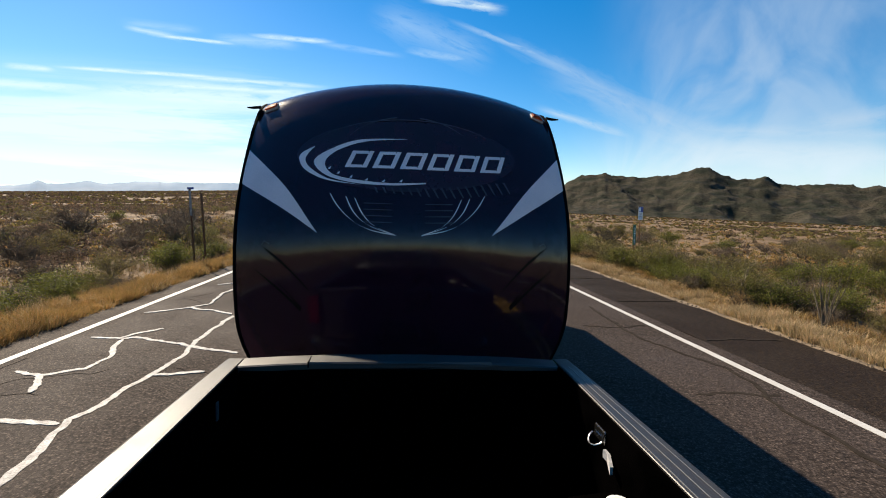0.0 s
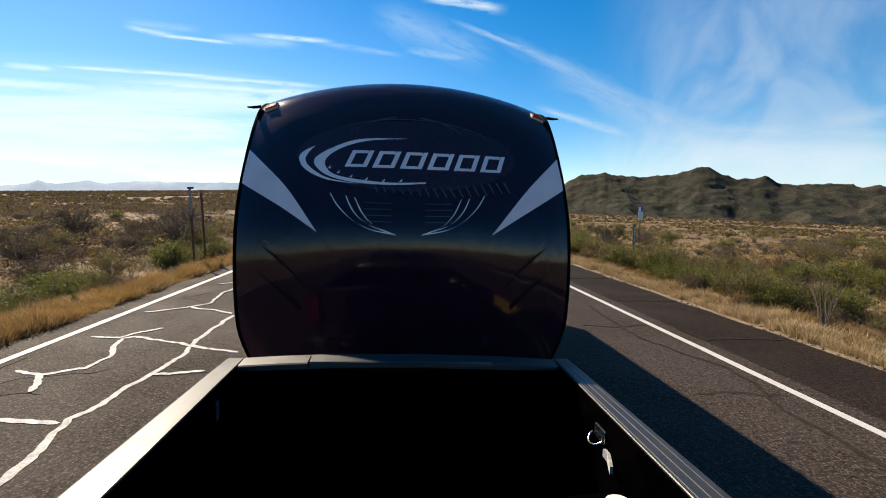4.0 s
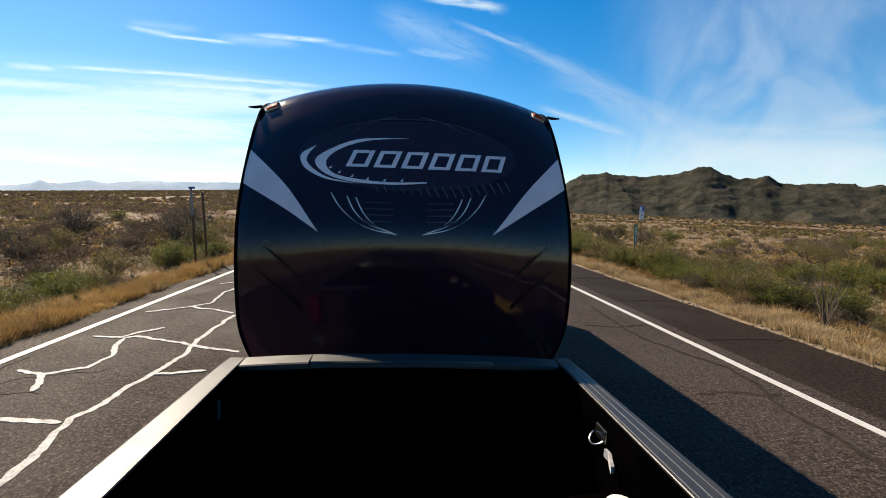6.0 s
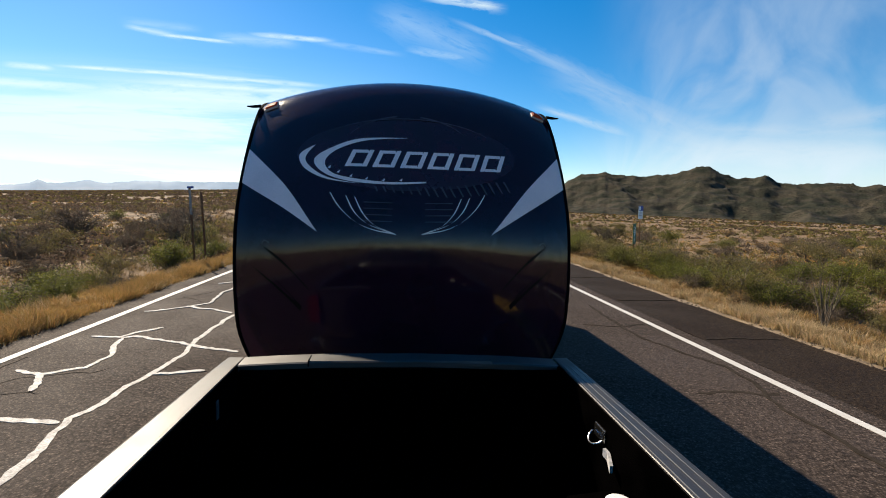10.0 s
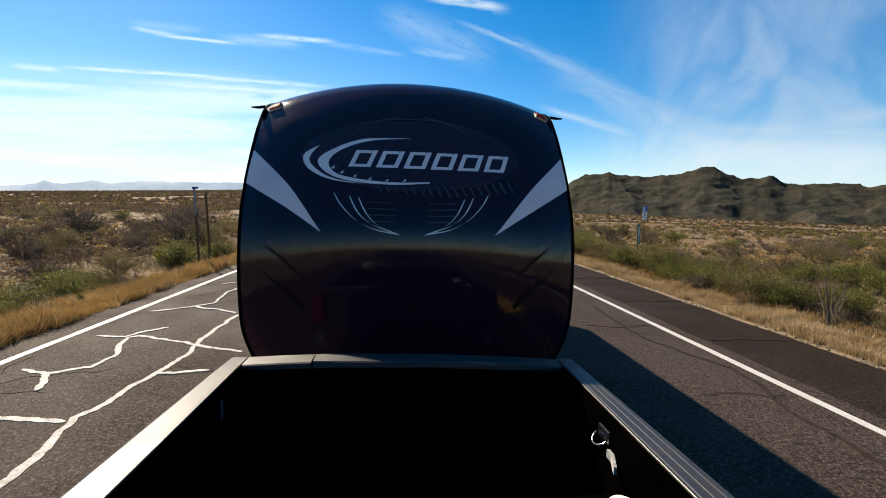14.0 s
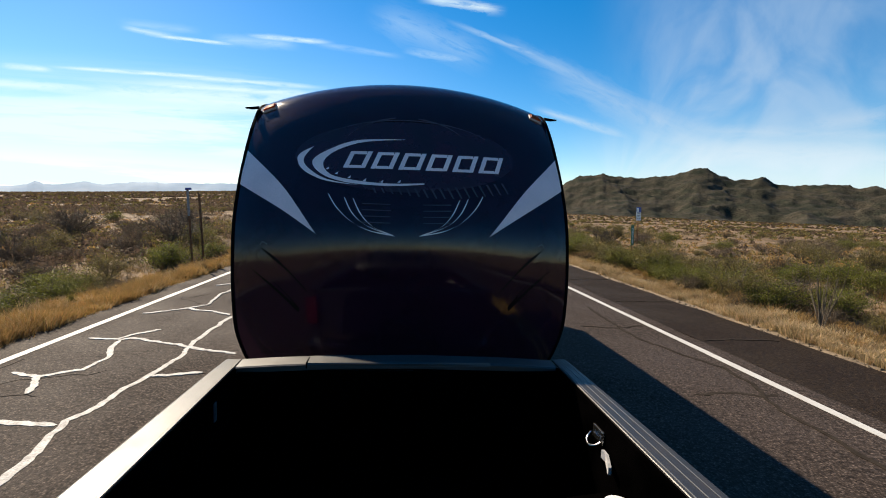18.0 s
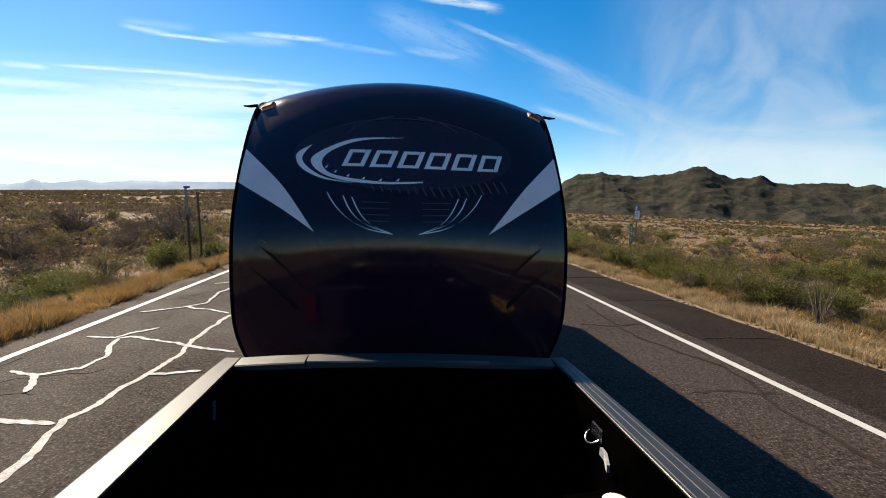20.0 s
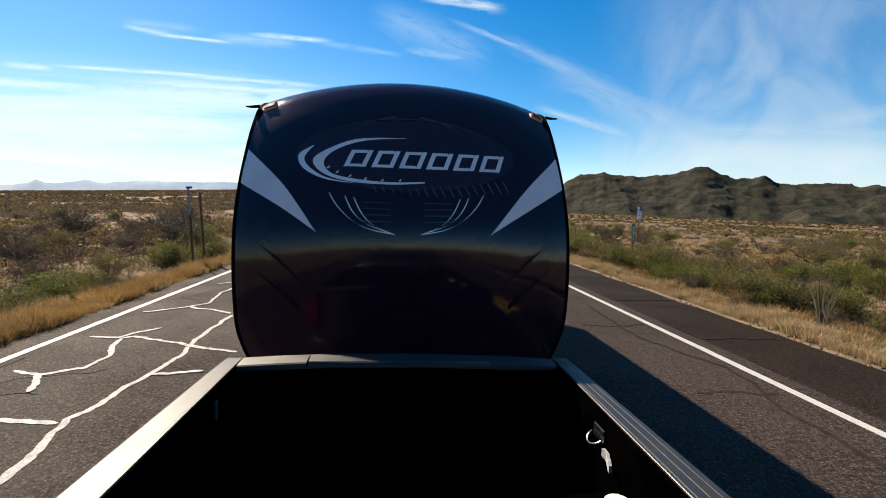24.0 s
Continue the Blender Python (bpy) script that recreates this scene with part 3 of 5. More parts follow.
def crease(x, z):
    deep = 0.0
    for ax, az, bx, bz, w, d in CREASES:
        px, pz, dx, dz = abs(x) - ax, z - az, bx - ax, bz - az
        k = min(max((px * dx + pz * dz) / (dx * dx + dz * dz), 0), 1)
        deep += d * math.exp(-((px - dx * k) ** 2 + (pz - dz * k) ** 2) / w ** 2)
    return deep


def cap(u, t):
    """The front cap: u from side to side (-1 to 1), t up its profile."""
    z, y = profile(t)
    y += crease(HALF * u, z)
    s = min(max((z - 2.3) / 0.95, 0), 1)
    arch = 0.207 * s * s * (3 - 2 * s)
    taper = 1 - 0.13 * min(max((1.5 - z) / 0.55, 0), 1) ** 1.7
    return Vector((HALF * u * taper, y - (0.09 + 0.055 * math.exp(-((z - 2.35) / 0.45) ** 2)) * (1 - u * u) + 0.03 * abs(u) ** 10, z + arch * (1 - u * u)))


def on_cap(x, z, lift):
    """The point of the cap at x across and z up, that far in front of it."""
    u, lo, hi = x / HALF, 0.0, len(PROFILE) - 1.0
    for _ in range(26):
        m = (lo + hi) / 2
        if cap(u, m).z < z:
            lo = m
        else:
            hi = m
    p = cap(u, lo)
    d = cap(u, lo + 0.05) - cap(u, max(lo - 0.05, 0))
    e = cap(min(u + 0.02, 1.0), lo) - cap(u - 0.02, lo)
    n = d.cross(e).normalized()
    if n.y > 0:
        n = -n
    return p + n * lift


trailer = tagged(empty("travel_trailer", pose(MID, 0, 0)), "black and navy travel trailer hitched behind the pickup", "trailer")
TN, UN = 190, 150


def cap_mesh():
    bm = bmesh.new()
    us = [0.35 * math.sin((i / (UN - 1) - 0.5) * math.pi * 0.96) / math.sin(0.48 * math.pi) + 0.65 * (2 * i / (UN - 1) - 1) for i in range(UN)]
    grid = [[bm.verts.new(cap(u, t * (len(PROFILE) - 1.0) / (TN - 1))) for u in us] for t in range(TN)]
    for a, b in zip(grid, grid[1:]):
        for i in range(UN - 1):
            bm.faces.new((a[i], a[i + 1], b[i + 1], b[i]))
    bmesh.ops.solidify(bm, geom=bm.faces[:], thickness=0.02)
    return bm


part("front_cap", cap_mesh(), M_GELCOAT, trailer, "glossy dark navy moulded front cap", smooth=True)


def side_wall(s):
    bm = bmesh.new()
    edge = [cap(s, t * (len(PROFILE) - 1.0) / 40) for t in range(41)]
    rows = []
    for k in (0.0, -0.04):
        x = s * (HALF - 0.012) + s * k
        rows.append([bm.verts.new((x, p.y + 0.01 + 0.9 * min(max((1.55 - p.z) / 0.15, 0), 1), p.z - (0.01 if i > 35 else 0))) for i, p in enumerate(edge)] +
                    [bm.verts.new((x, 11.4, 3.30)), bm.verts.new((x, 11.4, 0.55))])
    a, b = rows
    bm.faces.new(a)
    bm.faces.new(b[::-1])
    for i in range(len(a)):
        j = (i + 1) % len(a)
        bm.faces.new((a[i], a[j], b[j], b[i]))
    return bm


for s in (-1, 1):
    part("side_wall", side_wall(s), M_SIDING, trailer, "dark smooth trailer side wall")
    bm = bmesh.new()
    pts = [cap(s * 1.0, t * (len(PROFILE) - 1.0) / 60) for t in range(61)]
    secs = []
    for i, p in enumerate(pts):
        d = (pts[min(i + 1, 60)] - pts[max(i - 1, 0)]).normalized()
        n = Vector((0, -d.z, d.y))
        secs.append([p + Vector((s * 0.006, 0, 0)) + n * 0.010, p + Vector((-s * 0.013, 0, 0)) + n * 0.012, p + Vector((-s * 0.013, 0, 0)) - n * 0.012, p + Vector((s * 0.006, 0, 0)) - n * 0.02])
    bm.free()
    part("edge_trim", lofted(secs), M_BLACK_TRIM, trailer, "black insert trim along the corner")
    # rain gutter spout at the top corner
    bm = lofted([[Vector((s * 1.269, 4.04, 3.215)), Vector((s * 1.269, 4.08, 3.225)), Vector((s * 1.269, 4.09, 3.20)), Vector((s * 1.269, 4.05, 3.19))],
                 [Vector((s * 1.325, 4.0, 3.197)), Vector((s * 1.325, 4.05, 3.205)), Vector((s * 1.325, 4.06, 3.188)), Vector((s * 1.325, 4.01, 3.18))],
                 [Vector((s * 1.355, 3.98, 3.19)), Vector((s * 1.355, 4.01, 3.193)), Vector((s * 1.355, 4.015, 3.184)), Vector((s * 1.355, 3.985, 3.18))]])
    part("gutter_spout", bm, M_BLACK_TRIM, trailer, "black rain gutter spout")
    part("roof_rail", boxed(s * 1.265 - 0.012, s * 1.265 + 0.012, 4.7, 11.4, 3.27, 3.305, 0.005), M_BLACK_TRIM, trailer)

bm = bmesh.new()
n = 25
a = [[bm.verts.new((HALF * (2 * i / (n - 1) - 1), y, 3.315 + 0.207 * (1 - (2 * i / (n - 1) - 1) ** 2) - dz)) for i in range(n)] for y, dz in ((4.5, 0.004), (11.4, 0.01))]
for i in range(n - 1):
    bm.faces.new((a[0][i], a[0][i + 1], a[1][i + 1], a[1][i]))
bmesh.ops.solidify(bm, geom=bm.faces[:], thickness=0.03)
part("roof", bm, M_ROOF, trailer, "arched white membrane roof", smooth=True)
part("rear_wall", boxed(-1.28, 1.28, 11.36, 11.41, 0.55, 3.32), M_SIDING, trailer)
part("floor_frame", boxed(-1.26, 1.26, 3.7, 11.36, 0.5, 0.6), M_FRAME, trailer)
for s in (-1, 1):
    bm = lofted([[Vector((s * 0.09 + dx, 2.98, z)) for dx, z in ((-0.03, 0.48), (0.03, 0.48), (0.03, 0.6), (-0.03, 0.6))],
                 [Vector((s * 0.75 + dx, 4.4, z)) for dx, z in ((-0.03, 0.44), (0.03, 0.44), (0.03, 0.56), (-0.03, 0.56))]])
    part("tongue_beam", bm, M_FRAME, trailer, "black steel A-frame beam")
    for y in (7.6, 8.5):
        wheel = part("wheel", tube(bmesh.new(), [(s * 0.98, y, 0.36), (s * 1.0, y, 0.36), (s * 1.18, y, 0.36), (s * 1.2, y, 0.36)], (0.31, 0.36, 0.36, 0.31), 28), M_RUBBER, trailer, "black trailer tyre")
        part("rim", tube(bmesh.new(), [(s * 1.195, y, 0.36), (s * 1.21, y, 0.36)], (0.2, 0.19), 20), M_ALLOY, wheel)
part("coupler", boxed(-0.10, 0.10, 2.80, 3.05, 0.47, 0.60, 0.02), M_FRAME, trailer)
part("tongue_jack", tube(bmesh.new(), [(0, 3.12, 0.02), (0, 3.12, 0.5), (0, 3.12, 0.95), (0, 3.12, 1.0)], (0.045, 0.045, 0.04, 0.02), 14), M_FRAME, trailer)

# clearance lamps on the top corners
for s in (-1, 1):
    c = on_cap(s * 1.160, 3.185, 0.0)
    d = (on_cap(s * 1.075, 3.215, 0.0) - c).normalized()
    up = (on_cap(s * 1.160, 3.22, 0.0) - c).normalized()
    nrm = d.cross(up).normalized()
    nrm = -nrm if nrm.y > 0 else nrm

    def lamp_block(a, b, h0, h1, lift0, lift1):
        return lofted([[c + d * (x * s * s) + up * z + nrm * lift0 for x, z in ((a, h0), (b, h0), (b, h1), (a, h1))],
                       [c + d * x + up * z + nrm * lift1 for x, z in ((a + 0.006, h0 + 0.005), (b - 0.006, h0 + 0.005), (b - 0.012, h1 - 0.005), (a + 0.02, h1 - 0.005))]])

    lamp = part("clearance_lamp", lamp_block(-0.060, 0.065, -0.032, 0.050, -0.01, 0.012), M_LAMP_BASE, trailer, "pale lamp base with amber lens")
    part("lens", lamp_block(-0.05, 0.055, -0.02, 0.042, 0.010, 0.024), M_AMBER, lamp, "amber clearance lens")


def film(name, side_a, side_b, mat, label="", lift=0.003, n=18, m=5, holes=None):
    """A piece of vinyl on the cap between two lines of (x, z) points."""
    def along(pts, f):
        t = f * (len(pts) - 1)
        i = min(int(t), len(pts) - 2)
        q = [Vector(pts[min(max(i + k, 0), len(pts) - 1)]) for k in (-1, 0, 1, 2)]
        g = t - i
        if len(pts) == 2:
            return q[1].lerp(q[2], g)
        return 0.5 * (2 * q[1] + (q[2] - q[0]) * g + (2 * q[0] - 5 * q[1] + 4 * q[2] - q[3]) * g * g + (3 * q[1] - q[0] - 3 * q[2] + q[3]) * g ** 3)

    v, f = [], []
    for i in range(n + 1):
        a, b = along(side_a, i / n), along(side_b, i / n)
        for k in range(m + 1):
            p = a.lerp(b, k / m)
            v.append(on_cap(p.x, p.y, lift))
    for i in range(n):
        for k in range(m):
            j = i * (m + 1) + k
            f.append((j, j + 1, j + m + 2, j + m + 1))
    ob = raw(name, v, f, mat, trailer, smooth=True)
    if label:
        ob["label"] = label
    return ob


# silver wedges
film("silver_wedge", ((-1.257, 2.80), (-0.92, 2.51), (-0.66, 2.176)), ((-1.270, 2.53), (-0.92, 2.345), (-0.66, 2.176)), M_SILVER_FILM, "silver wedge of vinyl film", m=8)
film("silver_wedge", ((1.260, 2.795), (0.93, 2.51), (0.62, 2.165)), ((1.268, 2.53), (0.91, 2.335), (0.62, 2.165)), M_SILVER_FILM, "silver wedge of vinyl film", m=8)
# dark oval behind the emblem, with a paler rim
OC, OX, OZ = (0.0, 2.76), 0.86, 0.30


def oval(a0, a1, kx, kz, dz=0.0, n=14):
    return [(OC[0] + OX * kx * math.cos(radians(a0 + (a1 - a0) * i / n)), OC[1] + dz + OZ * kz * math.sin(radians(a0 + (a1 - a0) * i / n))) for i in range(n + 1)]


film("emblem_ground", oval(178, 2, 1, 1), oval(182, 358, 1, 0.92), M_MAROON_FILM, "dark maroon oval ground", 0.003, 40, 14)
film("rim_arc", oval(160, 20, 0.9, 1.06), oval(160, 20, 0.9, 1.03), M_GREY_FILM, "", 0.005, 40, 1)
film("rim_arc", oval(150, 100, 0.62, 1.14), oval(150, 100, 0.62, 1.10), M_GREY_FILM, "", 0.005, 24, 1)
film("rim_arc", oval(80, 30, 0.62, 1.14), oval(80, 30, 0.62, 1.10), M_GREY_FILM, "", 0.005, 24, 1)
# crescents
film("crescent", ((-0.72, 2.835), (-0.82, 2.775), (-0.835, 2.715), (-0.775, 2.635), (-0.61, 2.562), (-0.36, 2.532)),
     ((-0.72, 2.835), (-0.775, 2.765), (-0.785, 2.705), (-0.722, 2.638), (-0.59, 2.571), (-0.36, 2.532)), M_PALE_FILM, "pale outer crescent", 0.006, 26, 3)
film("crescent", ((-0.01, 2.905), (-0.37, 2.892), (-0.59, 2.815), (-0.72, 2.716), (-0.642, 2.612), (-0.445, 2.55), (-0.14, 2.53), (0.13, 2.545)),
     ((-0.01, 2.903), (-0.33, 2.876), (-0.545, 2.80), (-0.636, 2.704), (-0.577, 2.613), (-0.40, 2.57), (-0.145, 2.548), (0.13, 2.556)), M_PALE_FILM, "pale inner crescent with a ragged edge", 0.006, 40, 3)
for i in range(6):
    a = radians(205 + 15 * i)
    x, z = -0.14 + 0.50 * math.cos(a) - 0.02, 2.72 + 0.165 * math.sin(a)
    film("crescent_notch", ((x, z), (x + 0.022, z + 0.018)), ((x + 0.02, z - 0.003), (x + 0.026, z + 0.017)), M_PALE_FILM, "", 0.006, 3, 1)
for i in range(17):
    x = -0.26 + 0.062 * i
    z = 2.515 + 0.11 * max(0, x - 0.15) ** 1.2
    deep = 0.04 + 0.045 * min(max((x + 0.2) / 0.5, 0), 1)
    film("rim_tick", ((x, z), (x + deep * 0.55, z - deep)), ((x + 0.018, z), (x + deep * 0.55 + 0.012, z - deep)), M_GREY_FILM, "", 0.006, 3, 1)
# six slanted plates in place of the maker's emblem
SX, LEAN = 0.208, 0.056


def plate_bar(x0, z0, x1, z1, w, flat):
    if flat:
        film("emblem_bar", ((x0, z0 + w), (x1, z1 + w)), ((x0, z0), (x1, z1)), M_PALE_FILM, "", 0.006, 6, 1)
    else:
        film("emblem_bar", ((x0, z0), (x1, z1)), ((x0 + w, z0), (x1 + w, z1)), M_PALE_FILM, "", 0.006, 6, 1)


for i in range(6):
    x = -0.485 + SX * i
    lo, hi = 2.664 - 0.003 * i, 2.798 - 0.003 * i
    plate_bar(x, lo, x + LEAN, hi, 0.036, False)
    plate_bar(x + 0.13, lo, x + 0.13 + LEAN, hi, 0.036, False)
    plate_bar(x + 0.036 + LEAN * 0.85, hi - 0.024, x + 0.13 + LEAN * 0.85, hi - 0.024, 0.024, True)
    plate_bar(x + 0.036 + LEAN * 0.08, lo, x + 0.13 + LEAN * 0.08, lo, 0.022, True)
# whisker lines below the emblem
for s in (-1, 1):
    for pts in (((0.583, 2.464), (0.52, 2.367), (0.41, 2.268), (0.28, 2.206), (0.105, 2.173)),
                ((0.465, 2.441), (0.405, 2.328), (0.295, 2.238), (0.105, 2.173)), ((0.40, 2.432), (0.34, 2.316), (0.25, 2.232), (0.105, 2.173))):
        a = [(s * x, z) for x, z in pts]
        b = [(s * (x - 0.006 - 0.011 * (i > 0)), z - 0.010 * (i > 0)) for i, (x, z) in enumerate(pts)]
        film("whisker_line", a, b, M_PALE_FILM, "thin pale curved line", 0.005, 26, 1)
    for k in range(4):
        film("faint_bar", ((s * 0.33, 2.40 - 0.045 * k), (s * 0.12, 2.395 - 0.045 * k)), ((s * 0.33, 2.392 - 0.045 * k), (s * 0.12, 2.39 - 0.045 * k)), M_GREY_FILM, "", 0.005, 6, 1)
    # black strips along the three creases: the grooves' shade laid on as colour
    film("dark_slash", ((s * 1.07, 2.078), (s * 0.912, 1.965), (s * 0.735, 1.775)), ((s * 1.02, 2.03), (s * 0.850, 1.885), (s * 0.72, 1.745)), M_CREASE_SHADE, "black tapering strip standing for the shade in a crease", 0.002, 22, 5)
    film("dark_slash", ((s * 1.13, 1.915), (s * 0.960, 1.785), (s * 0.78, 1.615)), ((s * 1.112, 1.895), (s * 0.930, 1.735), (s * 0.790, 1.590)), M_CREASE_SHADE, "thin black strip standing for the shade in a crease", 0.002, 22, 3)
    film("dark_slash", ((s * 1.00, 1.853), (s * 0.895, 1.755), (s * 0.78, 1.626)), ((s * 0.978, 1.832), (s * 0.860, 1.710), (s * 0.790, 1.604)), M_CREASE_SHADE, "thin black strip standing for the shade in a crease", 0.002, 22, 3)
    film("slash_tip", ((s * 1.065, 2.085), (s * 1.045, 2.112), (s * 1.005, 2.095)), ((s * 1.06, 2.075), (s * 1.042, 2.10), (s * 1.010, 2.085)), M_GREY_FILM, "", 0.004, 8, 1)

# ---------------------------------------------------------------- the pickup
truck = tagged(empty("pickup_truck", pose(0.009, 0, 0, 0, 1.0, 0)), "dark pickup truck with an open black bed", "pickup")
RAIL, TAIL, FORE, INN = 1.490, 2.43, 0.62, 0.905


def outer(y):
    """Half width of the rail's outer edge; it narrows to the tail."""
    t = (TAIL + 0.12 - y) / 1.9
    return 0.99 + 0.062 * min(max(t, 0), 1) ** 0.7


for s in (-1, 1):
    yy = [FORE + (TAIL + 0.10 - FORE) * i / 16 for i in range(17)]
    secs = []
    for y in yy:
        o = outer(y)
        secs.append([Vector((s * x, y, RAIL + z)) for x, z in ((INN - 0.003, -0.010), (INN - 0.003, -0.003), (INN, 0.0), (o - 0.014, 0.002), (o - 0.004, -0.003), (o, -0.015), (o, -0.04))])
    cap_ob = part("rail_cap", lofted(secs), M_RAIL, truck, "ribbed grey plastic bed rail cap")
    # right ribs carry painted glints; left ones are flattened, as if lost in glare
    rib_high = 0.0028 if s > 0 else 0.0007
    for k in (0.10, 0.42, 0.72):
        secs = []
        for y in yy[1:-1]:
            x = INN + (outer(y) - INN) * k
            secs.append([Vector((s * (x + dx), y, RAIL + z)) for dx, z in ((-0.0022, 0.0005), (-0.0011, rib_high), (0.0011, rib_high), (0.0022, 0.0005))])
        part("rib", lofted(secs), M_RIB_GLINT if s > 0 else M_RAIL, cap_ob)
    # bedside: outer skin and inner wall
    secs = [[Vector((s * x, y, z)) for x, z in ((INN - 0.004, RAIL - 0.045), (outer(y) - 0.01, RAIL - 0.045), (outer(y) + 0.02, RAIL - 0.25), (outer(y) - 0.01, 0.72), (INN - 0.004, 0.72))] for y in yy]
    part("bedside", lofted(secs), M_PAINT, truck, "dark painted bed side")
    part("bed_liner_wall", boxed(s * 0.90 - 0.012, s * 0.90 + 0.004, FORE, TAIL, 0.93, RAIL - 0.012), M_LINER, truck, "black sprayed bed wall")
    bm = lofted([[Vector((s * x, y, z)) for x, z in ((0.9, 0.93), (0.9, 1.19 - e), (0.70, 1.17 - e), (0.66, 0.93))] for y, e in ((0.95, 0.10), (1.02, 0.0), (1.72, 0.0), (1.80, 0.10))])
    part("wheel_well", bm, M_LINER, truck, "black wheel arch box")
    wheel = part("wheel", tube(bmesh.new(), [(s * 0.80, 1.38, 0.40), (s * 0.82, 1.38, 0.40), (s * 1.02, 1.38, 0.40), (s * 1.04, 1.38, 0.40)], (0.35, 0.40, 0.40, 0.35), 30), M_RUBBER, truck, "black truck tyre")
    part("rim", tube(bmesh.new(), [(s * 1.035, 1.38, 0.40), (s * 1.05, 1.38, 0.40)], (0.24, 0.22), 24), M_ALLOY, wheel)
    wheel = part("wheel", tube(bmesh.new(), [(s * 0.80, -2.35, 0.40), (s * 0.82, -2.35, 0.40), (s * 1.02, -2.35, 0.40), (s * 1.04, -2.35, 0.40)], (0.35, 0.40, 0.40, 0.35), 30), M_RUBBER, truck, "black truck tyre")
    part("rim", tube(bmesh.new(), [(s * 1.035, -2.35, 0.40), (s * 1.05, -2.35, 0.40)], (0.24, 0.22), 24), M_ALLOY, wheel)
    part("tail_lamp", boxed(s * 0.93 - 0.06, s * 0.93 + 0.06, TAIL + 0.10, TAIL + 0.16, 0.98, 1.40, 0.015), M_RED, truck, "red tail lamp")
    part("bed_post", boxed(s * 0.945 - 0.05, s * 0.945 + 0.05, TAIL + 0.01, TAIL + 0.11, 0.75, RAIL - 0.03, 0.01), M_PAINT, truck)
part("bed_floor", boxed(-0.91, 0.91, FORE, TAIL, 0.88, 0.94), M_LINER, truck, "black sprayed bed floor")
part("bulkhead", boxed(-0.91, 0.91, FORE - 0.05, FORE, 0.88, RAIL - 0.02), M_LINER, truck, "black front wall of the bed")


# tailgate with its plastic top: a raised middle and lower ends
gate = part("tailgate", boxed(-0.895, 0.895, TAIL, TAIL + 0.10, 0.86, RAIL - 0.03, 0.012), M_PAINT, truck, "dark tailgate, closed")
secs = []
for x, rise in ((-0.90, -0.006), (-0.70, 0.006), (-0.40, 0.018), (0.10, 0.02), (0.60, 0.006), (0.90, -0.012)):
    secs.append([Vector((x, y, RAIL + z + rise)) for y, z in ((TAIL - 0.012, -0.035), (TAIL - 0.012, -0.006), (TAIL - 0.004, 0.0), (TAIL + 0.11, 0.004), (TAIL + 0.13, -0.006), (TAIL + 0.13, -0.035))])
part("gate_cap", lofted(secs), M_GATE, gate, "grey plastic cap along the tailgate top")
bm = lofted([[Vector((x, y, RAIL + z)) for y, z in ((TAIL - 0.013, -0.004), (TAIL - 0.006, 0.018), (TAIL + 0.075, 0.026), (TAIL + 0.085, 0.012))] for x in (-0.52, -0.51, 0.49, 0.50)])
part("gate_step", bm, M_GATE, gate, "raised middle strip of the cap")
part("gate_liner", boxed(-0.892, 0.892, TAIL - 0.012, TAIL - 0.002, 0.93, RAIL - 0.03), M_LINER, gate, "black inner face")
part("gate_seam", boxed(-0.528, -0.521, TAIL - 0.016, TAIL + 0.08, RAIL - 0.01, RAIL + 0.0215), M_BLACK_TRIM, gate)
bm = lofted([[Vector((x, y, z)) for y, z in ((TAIL + 0.10, 1.43), (TAIL + 0.10, 1.448), (TAIL + 0.118, 1.432), (TAIL + 0.118, 1.426))] for x in (-0.5, 0.5)])
part("gate_trim", bm, M_STEEL, gate, "bright trim strip on the outer face")
part("gate_handle", boxed(-0.12, 0.12, TAIL + 0.10, TAIL + 0.12, 1.22, 1.32, 0.01), M_BLACK_TRIM, gate)
part("bumper", boxed(-0.98, 0.98, TAIL + 0.12, TAIL + 0.30, 0.55, 0.74, 0.03), M_STEEL, truck, "bright rear bumper")
part("hitch_bar", boxed(-0.04, 0.04, TAIL + 0.1, 2.95, 0.42, 0.50, 0.005), M_FRAME, truck)
part("chassis", boxed(-0.6, 0.6, -2.9, TAIL, 0.45, 0.75, 0.02), M_FRAME, truck)

# cab, under and ahead of the camera


def cab_ring(y, waist, top_half, top):
    """One cross-section of the cab: sills, waist, inward-leaning pillars and a rounded roof."""
    belt = min(1.42, top - 0.04)
    half = [(0.97, 0.62), (1.0, 0.80), (waist, 1.15), (waist - 0.01, belt - 0.06), (waist - 0.04, belt)]
    half += [(waist - 0.04 + (top_half - waist + 0.04) * t, belt + (top - 0.05 - belt) * t) for t in (0.5, 1.0)]
    half += [(top_half - 0.05, top - 0.018), (top_half - 0.13, top), (top_half * 0.45, top + 0.012)]
    return [Vector((-x, y, z)) for x, z in half] + [Vector((x, y, z)) for x, z in half[::-1]]


